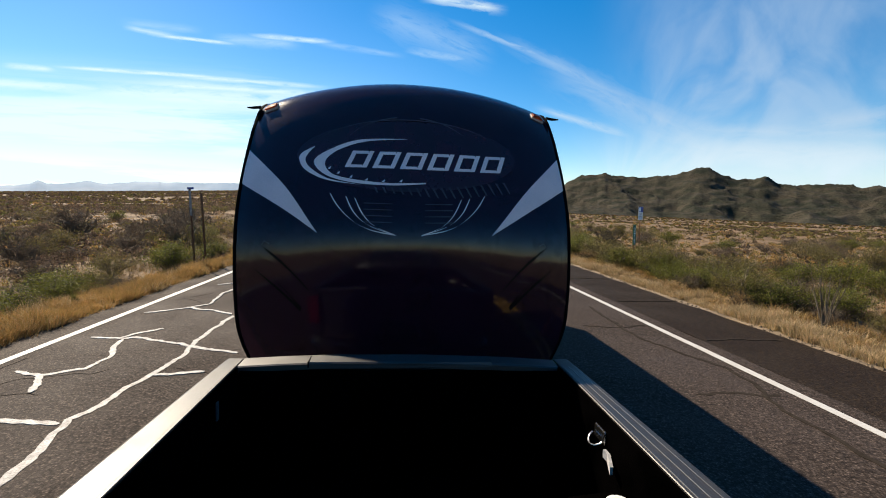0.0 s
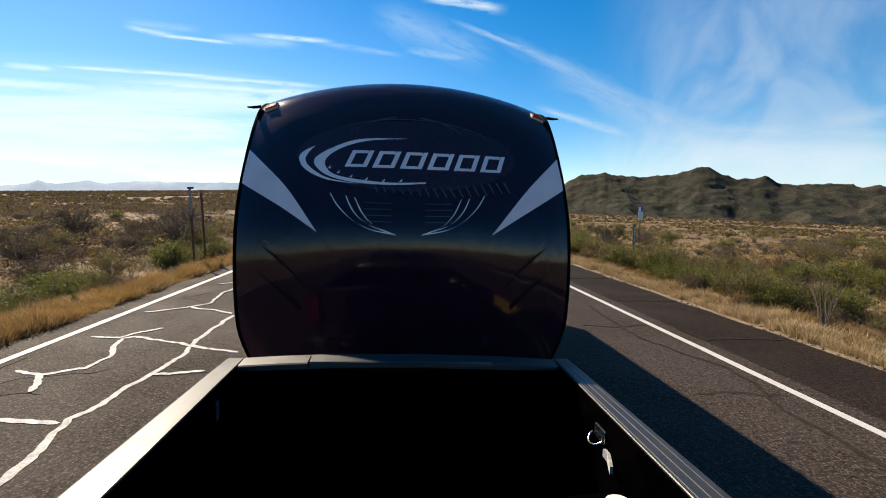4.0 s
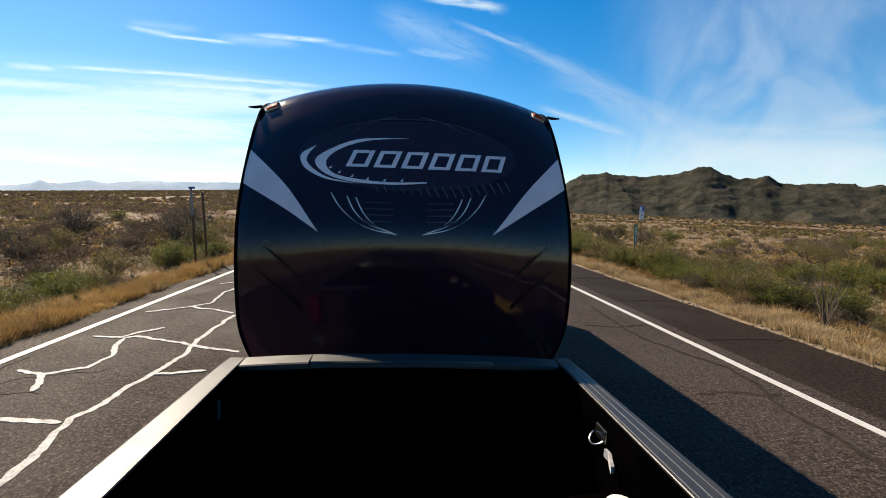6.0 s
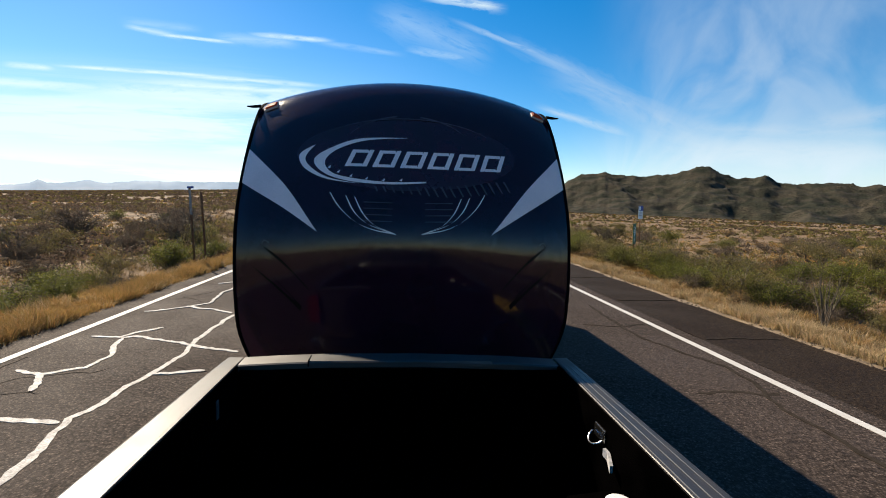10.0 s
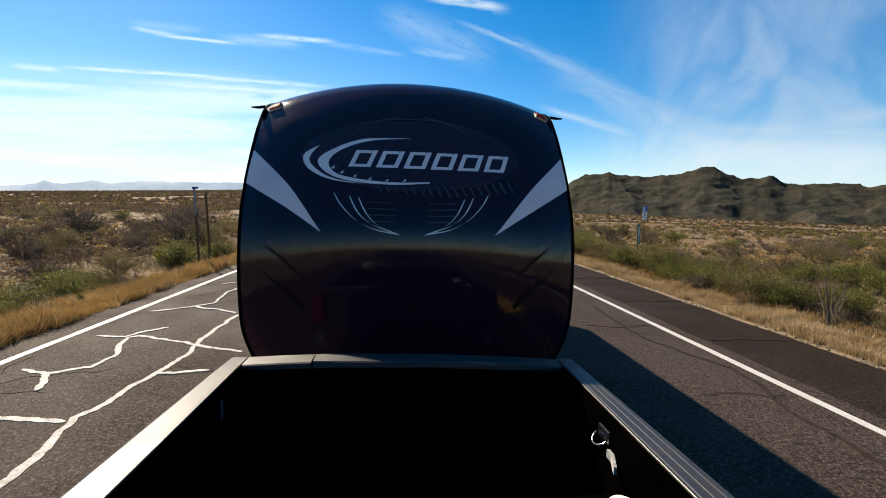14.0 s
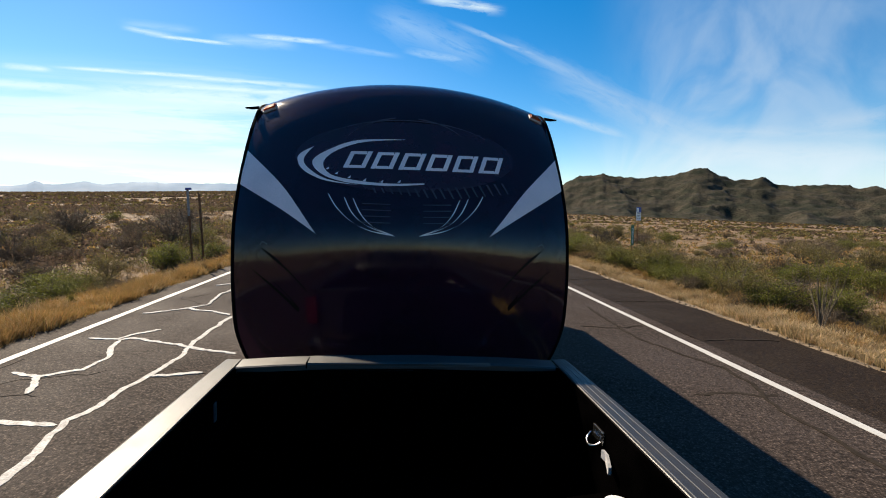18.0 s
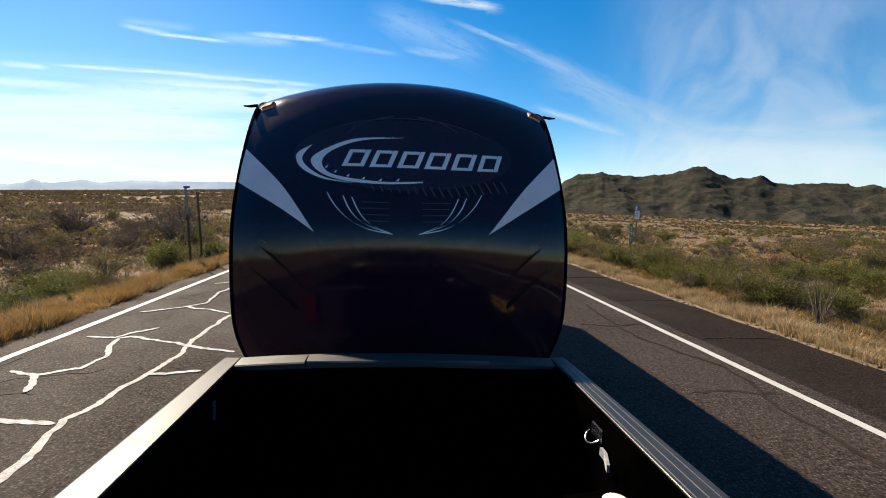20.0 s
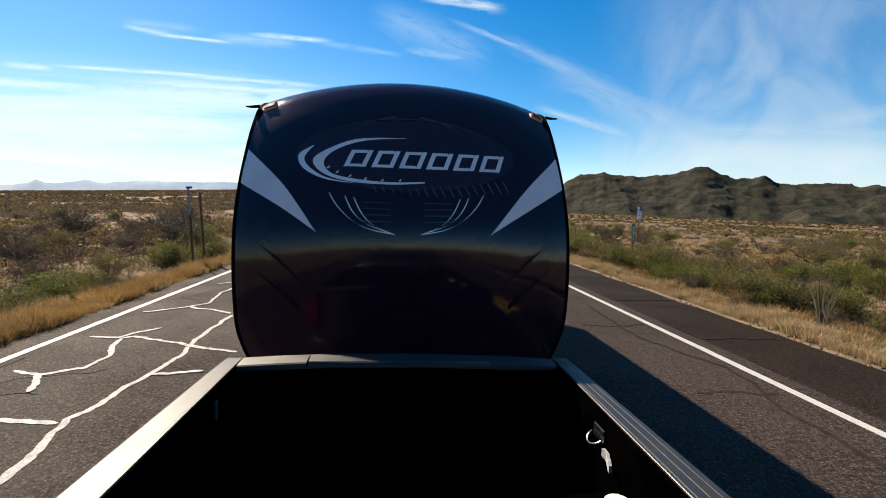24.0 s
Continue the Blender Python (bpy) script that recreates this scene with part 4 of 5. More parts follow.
RINGS = ((0.57, 0.985, 0.90, 1.47), (0.47, 0.99, 0.86, 1.58), (0.34, 0.99, 0.80, 1.77), (0.24, 0.99, 0.76, 1.91), (0.14, 0.99, 0.75, 1.955), (-0.1, 0.99, 0.745, 1.97),
         (-0.8, 0.99, 0.745, 1.975), (-1.15, 0.99, 0.74, 1.95), (-1.3, 0.99, 0.75, 1.88), (-1.6, 0.985, 0.80, 1.68), (-1.9, 0.98, 0.86, 1.46))
cab = part("cab", lofted([cab_ring(*r) for r in RINGS]), M_PAINT, truck, "dark painted cab", smooth=True)
bm = lofted([[Vector((x, y, z)) for x in (-w, w)] + [Vector((x, y - 0.02, z)) for x in (w, -w)] for y, z, w in ((0.478, 1.60, 0.72), (0.372, 1.75, 0.69), (0.275, 1.885, 0.66))])
part("rear_window", bm, M_GLASS, cab, "dark tinted rear window")
bm = lofted([[Vector((x, y, z)) for x in (-w, w)] + [Vector((x, y + 0.02, z)) for x in (w, -w)] for y, z, w in ((-1.86, 1.515, 0.76), (-1.6, 1.70, 0.72), (-1.34, 1.875, 0.68))])
part("windscreen", bm, M_GLASS, cab, "dark windscreen")
for s in (-1, 1):
    for y0, y1 in ((0.12, -0.45), (-0.52, -1.25)):
        bm = lofted([[Vector((s * (x + d), y, z)) for d in (0.006, -0.012)] + [Vector((s * (x2 + d), y2, z2)) for d in (-0.012, 0.006)]
                     for y, y2, x, z, x2, z2 in ((y0, y0 - 0.05 * (y0 > 0), 0.947, 1.45, 0.772, 1.87), (y1, y1 + 0.12 * (y1 < -1), 0.947, 1.45, 0.772, 1.87))])
        part("side_window", bm, M_GLASS, cab, "dark side window")
secs = [[Vector((x * w, y, z)) for x, z in ((-0.99, 0.62), (-1.0, 0.95), (-0.985, h - 0.12), (-0.93, h - 0.03), (-0.75, h), (0, h + 0.02), (0.75, h), (0.93, h - 0.03), (0.985, h - 0.12), (1.0, 0.95), (0.99, 0.62))]
        for y, h, w in ((-1.82, 1.43, 1.0), (-2.4, 1.40, 1.0), (-2.9, 1.35, 0.99), (-3.2, 1.27, 0.97), (-3.3, 1.12, 0.95))]
part("hood", lofted(secs), M_PAINT, truck, "dark painted hood", smooth=True)

# what hangs and stands in the bed
for s, y, z in ((1, 1.84, 1.385), (-1, 2.08, 1.41)):
    ring = part("tie_down", boxed(s * 0.885 - 0.008, s * 0.885 + 0.008, y - 0.05, y + 0.05, z - 0.03, z + 0.03, 0.006), M_STEEL if s > 0 else M_LINER, truck, "steel tie-down cleat on the bed wall")
    pts = [(s * (0.87 - 0.035 * math.sin(a)), y + 0.048 * math.cos(a), z - 0.012 - 0.03 * math.sin(a)) for a in [math.pi * k / 10 for k in range(11)]]
    if s > 0:
        part("loop", tube(bmesh.new(), pts, [0.0042] * 11, 8), M_STEEL, ring)
    else:
        part("strap", boxed(-0.874, -0.868, y - 0.014, y + 0.014, z - 0.06, z + 0.03, 0.002), M_OLD_STRAP, ring, "short grey strap on the cleat")
bm = lofted([[Vector((0.868 + dx + 0.008 * math.sin(t * 5), 1.765 - t * 0.085, 1.322 - 0.03 * t + dz)) for dx, dz in ((-0.008, -0.017), (0.006, -0.017), (0.006, 0.017), (-0.008, 0.017))] for t in (0, 0.3, 0.6, 1.0)])
tagged(part("strap_end", bm, M_STRAP), "pale folded strap end tucked on the bed wall", "strap")
bpy.data.objects["strap_end"].location = (0.035, 0, 0)
jug = tagged(empty("jug", pose(0.80, 1.43, 0)), "dark jug with a white lid standing in the bed", "jug")
part("body", tube(bmesh.new(), [(0, 0, 1.185), (0, 0, 1.2), (0, 0, 1.29), (0, 0, 1.31)], (0.055, 0.062, 0.062, 0.05), 24), M_LINER, jug, smooth=True)
part("lid", tube(bmesh.new(), [(0, 0, 1.308), (0, 0, 1.312), (0, 0, 1.328), (0, 0, 1.332)], (0.046, 0.05, 0.05, 0.042), 24), M_JUG, jug, "white screw lid")

# ---------------------------------------------------------------- road signs


def text_mesh(body, size, name):
    cu = bpy.data.curves.new(name, "FONT")
    cu.body, cu.size, cu.extrude, cu.align_x, cu.align_y = body, size, 0.002, "CENTER", "CENTER"
    ob = bpy.data.objects.new(name, cu)
    me = bpy.data.meshes.new_from_object(ob)
    bpy.data.objects.remove(ob)
    return me


def gz1(x, y):
    return float(ground_z(x, y))


def post_bm(h, w=0.05):
    """A U-channel post."""
    bm = bmesh.new()
    sec = ((-w / 2, 0.0), (-w / 2, 0.004), (-w / 4, 0.004), (-w / 4, 0.03), (w / 4, 0.03), (w / 4, 0.004), (w / 2, 0.004), (w / 2, 0), (w / 4 - 0.004, 0), (w / 4 - 0.004, 0.026), (-w / 4 + 0.004, 0.026), (-w / 4 + 0.004, 0))
    bm.free()
    return lofted([[Vector((x, y, z)) for x, y in sec] for z in (-0.3, h)])


marker = tagged(empty("mile_marker", pose(10.9, 19.6, gz1(10.9, 19.6), 0, -1.5, 20)), "green mile marker sign on a slim steel post", "road sign")
part("post", post_bm(1.9), M_POST, marker)
plate = part("plate", boxed(-0.10, 0.10, -0.014, -0.006, 0.98, 1.92, 0.003), M_SIGN_GREEN, marker, "narrow green plate")
for i, ch in enumerate("271"):
    me = text_mesh(ch, 0.30, "numeral")
    me.materials.append(M_SIGN_WHITE)
    ob = new("numeral", me)
    ob.parent = plate
    ob.matrix_local = pose(0, -0.017, 1.66 - 0.25 * i, 90, 0, 0)
blue = tagged(empty("blue_sign", pose(11.5, 20.2, gz1(11.5, 20.2), 0, -1.5, 20)), "blue and white information sign on a slim steel post", "road sign")
part("post", post_bm(2.6), M_POST, blue)
plate = part("plate", boxed(-0.15, 0.15, -0.014, -0.006, 2.05, 2.68, 0.003), M_SIGN_WHITE, blue, "white plate with grey lines")
part("blue_panel", boxed(-0.15, 0.15, -0.020, -0.0145, 2.43, 2.68, 0.002), M_SIGN_BLUE, plate)
part("pale_block", boxed(-0.13, -0.02, -0.024, -0.0205, 2.46, 2.64), M_SIGN_WHITE, plate)
for k in range(4):
    part("text_bar", boxed(-0.11, 0.11, -0.018, -0.0145, 2.36 - 0.075 * k, 2.385 - 0.075 * k), M_GALV, plate)
for x, y, h, lab in ((-7.75, 17.6, 3.0, "weathered signpost with a small plate seen edge-on"), (-7.80, 18.7, 2.9, "weathered signpost with a narrow plate")):
    ob = tagged(empty("signpost", pose(x, y, gz1(x, y), 0, -2.0, -15)), lab, "signpost", "signposts")
    part("post", post_bm(h, 0.09), M_POST, ob)
    if y < 18:
        part("plate", boxed(-0.13, 0.14, 0.032, 0.04, h - 0.02, h + 0.06), M_SIGN_BLUE, ob, "blue plate edge")
        part("back_plate", boxed(-0.05, 0.05, -0.010, -0.004, h - 1.0, h - 0.05), M_GALV, ob)
    else:
        part("plate", boxed(-0.055, 0.055, -0.010, -0.004, h - 0.85, h, 0.002), M_POST, ob, "rusty back of a narrow plate")

# ---------------------------------------------------------------- plants
rng = np.random.RandomState(11)


def tufts(name, spots, mat, blades, height, label, category, lean=0.35):
    """Tufts of grass: every blade a thin bent sliver."""
    n = len(spots)
    k = n * blades
    base = np.repeat(spots, blades, 0)
    ang = rng.uniform(0, math.tau, k)
    rad = rng.uniform(0, 0.10, k) * np.repeat(rng.uniform(0.6, 1.6, n), blades)
    h = np.repeat(height * rng.uniform(0.55, 1.25, n), blades) * rng.uniform(0.5, 1.1, k)
    stand = 0.85 + 0.45 * np.sin(spots[:, 0] * 1.9 + 2.6 * np.sin(spots[:, 1] * 0.8)) * np.sin(spots[:, 1] * 2.4 + spots[:, 0])
    h = h * np.repeat(np.clip(stand, 0.45, 1.4), blades)
    out = h * rng.uniform(0.05, lean * 1.8, k)
    w = rng.uniform(0.003, 0.006, k)
    ca, sa = np.cos(ang), np.sin(ang)
    face = rng.uniform(0, math.tau, k)
    fx, fy = np.cos(face) * w, np.sin(face) * w
    bx, by = base[:, 0] + ca * rad, base[:, 1] + sa * rad
    v = np.empty((k, 5, 3))
    v[:, 0] = np.stack([bx - fx, by - fy, base[:, 2] - 0.02], 1)
    v[:, 1] = np.stack([bx + fx, by + fy, base[:, 2] - 0.02], 1)
    mx, my, mz = bx + ca * out * 0.35, by + sa * out * 0.35, base[:, 2] + h * 0.6
    v[:, 2] = np.stack([mx + fx * 0.8, my + fy * 0.8, mz], 1)
    v[:, 3] = np.stack([mx - fx * 0.8, my - fy * 0.8, mz], 1)
    v[:, 4] = np.stack([bx + ca * out, by + sa * out, base[:, 2] + h], 1)
    faces = []
    for i in range(0, k * 5, 5):
        faces.append((i, i + 1, i + 2, i + 3))
        faces.append((i + 3, i + 2, i + 4))
    return tagged(raw(name, v.reshape(-1, 3), faces, mat), label, category, kind="stuff")


def verge_spots(n, x0, x1, y0, y1, near=1.6, mode="edge"):
    """Spots thick by the pavement and thinner away from it; closer together near the truck."""
    y = y0 + (y1 - y0) * rng.uniform(0, 1, n) ** near
    t = rng.uniform(0, 1, n) ** 1.5
    x = x0 + (x1 - x0) * t
    clump = np.sin(y * 2.3 + 2 * x) + np.sin(y * 0.7 - 3 * x + 1) + rng.uniform(-0.9, 0.9, n)
    keep = clump > -0.2
    x, y = x[keep], y[keep]
    return np.stack([x, y, ground_z(x, y)], 1)


def band_spots(n, x0, x1, y0, y1, near=2.2):
    """Spots of an unbroken strip of grass along the pavement, its outer edge uneven."""
    y = y0 + (y1 - y0) * rng.uniform(0, 1, n) ** near
    wide = 0.75 + 0.35 * np.sin(y * 0.9 + x0) * np.sin(y * 0.37) + 0.15 * np.sin(y * 3.1)
    x = x0 + (x1 - x0) * wide * rng.uniform(0, 1, n) ** 1.1
    return np.stack([x, y, ground_z(x, y)], 1)


tufts("verge_grass", band_spots(3600, -6.42, -8.0, 4.5, 60), M_STRAW, 46, 0.32, "tall straw-coloured dry grass along the verge", "grass", 0.5)
tufts("verge_grass", band_spots(1300, -6.40, -8.6, 4.5, 50), M_STRAW_PALE, 44, 0.27, "pale bleached grass mixed along the verge", "grass", 0.6)
tufts("verge_grass", band_spots(3000, 7.66, 8.75, 3.0, 60), M_STRAW_PALE, 48, 0.25, "tall straw-coloured dry grass along the verge", "grass", 0.5)
tufts("verge_grass", verge_spots(1300, 8.2, 10.0, 3.0, 50), M_STRAW, 40, 0.26, "straw-coloured grass behind the verge", "grass", 0.6)
tufts("old_grass", verge_spots(2200, -7.2, -11.5, 3.0, 50), M_STRAW_DARK, 24, 0.22, "low grey-brown grass along the pavement edge", "grass")
tufts("old_grass", verge_spots(2400, 8.0, 12.5, 2.5, 50), M_STRAW_DARK, 24, 0.20, "low grey-brown grass along the pavement edge", "grass")


def open_spots(n, d0, d1, seed, bare=-9.0):
    r = np.random.RandomState(seed)
    out_ = []
    d = d0 * (d1 / d0) ** r.uniform(0, 1, n)
    az = np.radians(r.uniform(-62, 64, n))
    x, y = np.sin(az) * d, np.cos(az) * d
    patch = np.sin(x * 0.11 + 1.7 * np.sin(y * 0.043)) + np.sin(y * 0.13 - x * 0.05 + 2.0) + 0.7 * np.sin(x * 0.31 + y * 0.27) + r.uniform(-1.1, 1.1, n)
    keep = ((x > 8.6) | (x < -7.8)) & (patch > bare)
    x, y = x[keep], y[keep]
    return np.stack([x, y, ground_z(x, y)], 1)


tufts("dead_tussocks", open_spots(9500, 8.8, 60, 6, -0.6), M_STRAW_DARK, 22, 0.22, "scattered grey-brown dead tussocks", "grass", 0.7)
tufts("desert_grass", open_spots(2600, 8.8, 60, 5), M_STRAW, 22, 0.24, "scattered tussocks of pale dry grass", "grass", 0.6)


def clumps(name, spots, mat, leaves, size, leaf, label):
    """Far scrub: each clump a dome of small leaves."""
    n = len(spots)
    k = n * leaves
    s = np.repeat(size * rng.uniform(0.45, 1.5, n), leaves)
    base = np.repeat(spots, leaves, 0)
    u = rng.normal(size=(k, 3))
    u /= np.linalg.norm(u, axis=1)[:, None]
    u[:, 2] = np.abs(u[:, 2]) * 0.85
    r = s * rng.uniform(0.45, 1.0, k)
    c = base + u * r[:, None] * np.array([1.0, 1.0, 0.8])
    a = rng.normal(size=(k, 3))
    a /= np.linalg.norm(a, axis=1)[:, None]
    b = np.cross(a, rng.normal(size=(k, 3)))
    b /= np.linalg.norm(b, axis=1)[:, None]
    q = (leaf * rng.uniform(0.6, 1.4, k) * np.repeat(np.maximum(1, np.hypot(spots[:, 0], spots[:, 1]) / 60), leaves))[:, None]
    v = np.stack([c - a * q - b * q * 0.5, c + a * q - b * q * 0.5, c + a * q + b * q * 0.5, c - a * q + b * q * 0.5], 1).reshape(-1, 3)
    return tagged(raw(name, v, [(i, i + 1, i + 2, i + 3) for i in range(0, 4 * k, 4)], mat), label, "scrub", kind="stuff")


clumps("far_scrub", open_spots(8000, 24, 1700, 21, -0.1), M_OLIVE, 26, 0.55, 0.08, "olive desert scrub dotted over the plain")
clumps("far_scrub", open_spots(8500, 22, 1700, 22, -0.3), M_BROWN, 26, 0.50, 0.08, "brown dry brush dotted over the plain")
left_far = open_spots(30000, 60, 1700, 25, -1.0)
left_far = left_far[left_far[:, 0] < 0]
clumps("far_scrub", np.concatenate([left_far[::2], left_far[3::4]]), M_BROWN, 24, 0.66, 0.085, "brown scrub thick over the far plain")
clumps("far_scrub", left_far[1::4], M_OLIVE, 22, 0.55, 0.085, "olive scrub thick over the far plain")
clumps("far_scrub", open_spots(2600, 24, 900, 23), M_STRAW, 20, 0.36, 0.07, "pale dry tussocks dotted over the plain")
near_left = open_spots(3800, 18, 170, 27, -0.4)
clumps("dry_brush", near_left[near_left[:, 0] < 0], M_BROWN, 120, 0.62, 0.032, "dense brown brush over the near plain")
near_right = open_spots(6500, 20, 320, 28, -0.8)
near_right = near_right[near_right[:, 0] > 0]
clumps("dry_brush", near_right[::2], M_OLIVE, 80, 0.50, 0.034, "olive brush over the near plain")
clumps("dry_brush", near_right[1::2], M_STRAW_DARK, 60, 0.34, 0.034, "pale dry brush over the near plain")


def shrub_meshes(seed, stems, leaves, leaf, spread_, twiggy):
    """Branch and leaf meshes of a shrub one metre high."""
    r = np.random.RandomState(seed)
    bm = bmesh.new()
    tips = []
    for _ in range(stems):
        a, t = r.uniform(0, math.tau), r.uniform(0.1, 1.0) ** 0.7
        h = (1.05 - 0.45 * t) * r.uniform(0.7, 1.05)
        d = spread_ * t
        p0 = Vector((math.cos(a) * 0.05, math.sin(a) * 0.05, -0.05))
        p1 = Vector((math.cos(a) * d * 0.4, math.sin(a) * d * 0.4, h * 0.5))
        p2 = Vector((math.cos(a) * d + r.uniform(-0.06, 0.06), math.sin(a) * d + r.uniform(-0.06, 0.06), h))
        tube(bm, (p0, p1, p2), (0.013, 0.009, 0.003), 4)
        tips += [p1.lerp(p2, k) for k in (0.3, 0.55, 0.8, 1.0)]
        for _ in range(twiggy):
            s = p0.lerp(p1, r.uniform(0.6, 1.0)) if r.rand() < 0.3 else p1.lerp(p2, r.uniform(0, 0.9))
            e = s + Vector((r.normal() * 0.13, r.normal() * 0.13, abs(r.normal()) * 0.16))
            tube(bm, (s, s.lerp(e, 0.55) + Vector((0, 0, 0.015)), e), (0.006, 0.004, 0.0015), 3)
            tips.append(e)
    branches = bpy.data.meshes.new("branchwork")
    bm.to_mesh(branches)
    bm.free()
    tips = np.array([tuple(t) for t in tips])
    c = tips[r.randint(0, len(tips), leaves)] + r.normal(size=(leaves, 3)) * (0.075, 0.075, 0.065)
    a = r.normal(size=(leaves, 3))
    a /= np.linalg.norm(a, axis=1)[:, None]
    b = np.cross(a, r.normal(size=(leaves, 3)))
    b /= np.linalg.norm(b, axis=1)[:, None]
    q = (leaf * r.uniform(0.6, 1.4, leaves))[:, None]
    v = np.stack([c - a * q, c - b * q * 0.5, c + a * q, c + b * q * 0.5], 1).reshape(-1, 3)
    foliage = bpy.data.meshes.new("foliage")
    foliage.from_pydata([tuple(p) for p in v], [], [(i, i + 1, i + 2, i + 3) for i in range(0, 4 * leaves, 4)])
    return branches, foliage


KINDS = {}
for name, seeds, stems, leaves, leaf, wide, twig, mb, mf in (
        ("green", (1, 2), 36, 6800, 0.018, 0.75, 7, M_STEM, M_GREEN), ("olive", (3, 4, 5), 28, 3800, 0.018, 0.85, 7, M_STEM, M_OLIVE),
        ("brown", (6, 7), 38, 2400, 0.015, 0.9, 10, M_STEM, M_BROWN), ("straw", (8,), 60, 1500, 0.018, 0.6, 3, M_STEM, M_STRAW)):
    KINDS[name] = []
    for sd in seeds:
        b, f = shrub_meshes(sd, stems, leaves, leaf, wide, twig)
        b.materials.append(mb)
        f.materials.append(mf)
        KINDS[name].append((b, f))
LABELS = {"green": "green creosote bush growing in the sandy soil", "olive": "olive grey-green desert shrub on the plain",
          "brown": "dry brown twiggy shrub on the plain", "straw": "pale dry bush among the verge grass"}


def shrub(kind, x, y, high, wide=1.0, i=0):
    b, f = KINDS[kind][i % len(KINDS[kind])]
    ob = tagged(empty("shrub", pose(x, y, gz1(x, y) - 0.02, 0, 0, (x * 57 + y * 131) % 360)), LABELS[kind], "shrub", kind + " shrubs")
    ob.scale = (high * wide, high * wide, high)
    for me, nm in ((b, "branchwork"), (f, "foliage")):
        c = new(nm, me)
        c.parent = ob
    return ob


SHRUBS = (("green", -8.6, 17.6, 1.25, 1.1), ("olive", -9.2, 19.4, 1.15, 1.1), ("brown", -17.0, 30.6, 1.2, 1.2), ("brown", -19.8, 44, 1.4, 1.6), ("green", -7.5, 10.9, 0.36, 0.4),
          ("brown", -10.9, 14.4, 0.9, 0.9), ("olive", -14.1, 18.7, 1.0, 0.9), ("brown", -12.6, 22, 1.0, 1.2), ("olive", -10.6, 25.5, 1.3, 1.2), ("green", -12.0, 28, 1.2, 1.2),
          ("olive", 10.1, 21.3, 1.2, 1.3), ("green", 10.3, 24.5, 1.3, 1.3), ("olive", 9.9, 16.0, 1.5, 1.0), ("olive", 10.8, 17.8, 1.3, 1.1), ("olive", 9.4, 11.3, 1.25, 0.9),
          ("green", 10.4, 12.6, 1.1, 1.1), ("straw", 8.5, 10.2, 0.6, 0.8), ("brown", 8.9, 12.6, 0.7, 0.9), ("brown", 24.2, 22.2, 0.9, 1.1), ("olive", 19.1, 16, 1.3, 0.9),
          ("brown", 15.8, 20.0, 0.9, 1.1), ("green", 13.6, 12.2, 1.0, 1.1), ("olive", 12.2, 14.6, 1.1, 1.2), ("olive", 11.5, 29, 1.4, 1.3), ("green", 12.5, 34, 1.4, 1.3))
SHRUBS += (("olive", 11.4, 10.4, 0.8, 1.2), ("brown", 10.2, 9.4, 0.5, 1.1), ("olive", 12.9, 9.6, 0.9, 1.1), ("straw", 9.6, 13.4, 0.7, 1.1), ("green", 9.3, 14.2, 0.9, 1.0),
           ("olive", 10.9, 14.8, 1.1, 1.2), ("brown", 14.6, 15.2, 0.8, 1.3), ("olive", 9.6, 18.8, 1.1, 1.2), ("straw", 9.0, 20.5, 0.7, 1.2), ("olive", 9.4, 26.5, 1.2, 1.3),
           ("green", 9.2, 31, 1.2, 1.3), ("brown", -9.6, 12.2, 0.5, 1.1), ("straw", -8.8, 13.6, 0.5, 1.0), ("brown", -13.6, 15.0, 0.7, 1.3), ("olive", -16.0, 22.5, 0.9, 1.3),
           ("green", -9.0, 22.6, 1.0, 1.3), ("brown", -14.5, 26.0, 1.0, 1.4), ("olive", -10.2, 32, 1.3, 1.4), ("brown", -9.6, 36, 1.3, 1.4))
SHRUBS += (("brown", -15.2, 19.2, 1.5, 1.1), ("olive", -10.4, 17.0, 1.0, 1.2),
           ("brown", -12.2, 26.2, 1.7, 1.3), ("brown", -19.4, 28.8, 2.0, 1.3), ("olive", -9.4, 14.6, 0.8, 1.2), ("brown", -15.4, 32.0, 2.0, 1.4),
           ("green", 9.6, 22.8, 1.2, 1.2), ("green", 10.0, 10.8, 1.0, 1.2), ("green", 10.6, 28.6, 1.3, 1.4), ("olive", 9.2, 34.0, 1.3, 1.4))
SHRUBS += (("green", -8.9, 10.2, 0.75, 1.3), ("green", -9.5, 11.4, 0.85, 1.3), ("green", -8.9, 12.6, 0.80, 1.3), ("green", -9.8, 13.6, 0.95, 1.3), ("straw", -8.3, 8.9, 0.62, 1.0),
           ("green", 9.5, 13.2, 1.0, 1.2), ("green", 9.8, 15.4, 1.1, 1.2), ("green", 9.7, 18.0, 1.1, 1.2))
for i, (k, x, y, h, w) in enumerate(SHRUBS):
    shrub(k, x, y, h, w, i)
r9 = np.random.RandomState(9)
for i in range(44):
    s = 1 if i % 5 else -1
    x, y = s * r9.uniform(9.3, 20), r9.uniform(9.0, 30)
    shrub(("brown", "straw", "olive", "brown")[i % 4], x, y, r9.uniform(0.22, 0.5), r9.uniform(1.0, 1.7), i)
done = 0
while done < 150:
    d, az = 13 * (75 / 13) ** r9.rand(), radians(r9.uniform(-58, 60))
    x, y = math.sin(az) * d, math.cos(az) * d
    if -9.6 < x < 10.4:
        continue
    shrub(("brown", "olive", "olive", "green", "brown", "straw")[r9.randint(6)], x, y, r9.uniform(0.45, 1.15), r9.uniform(0.9, 1.5), done)
    done += 1


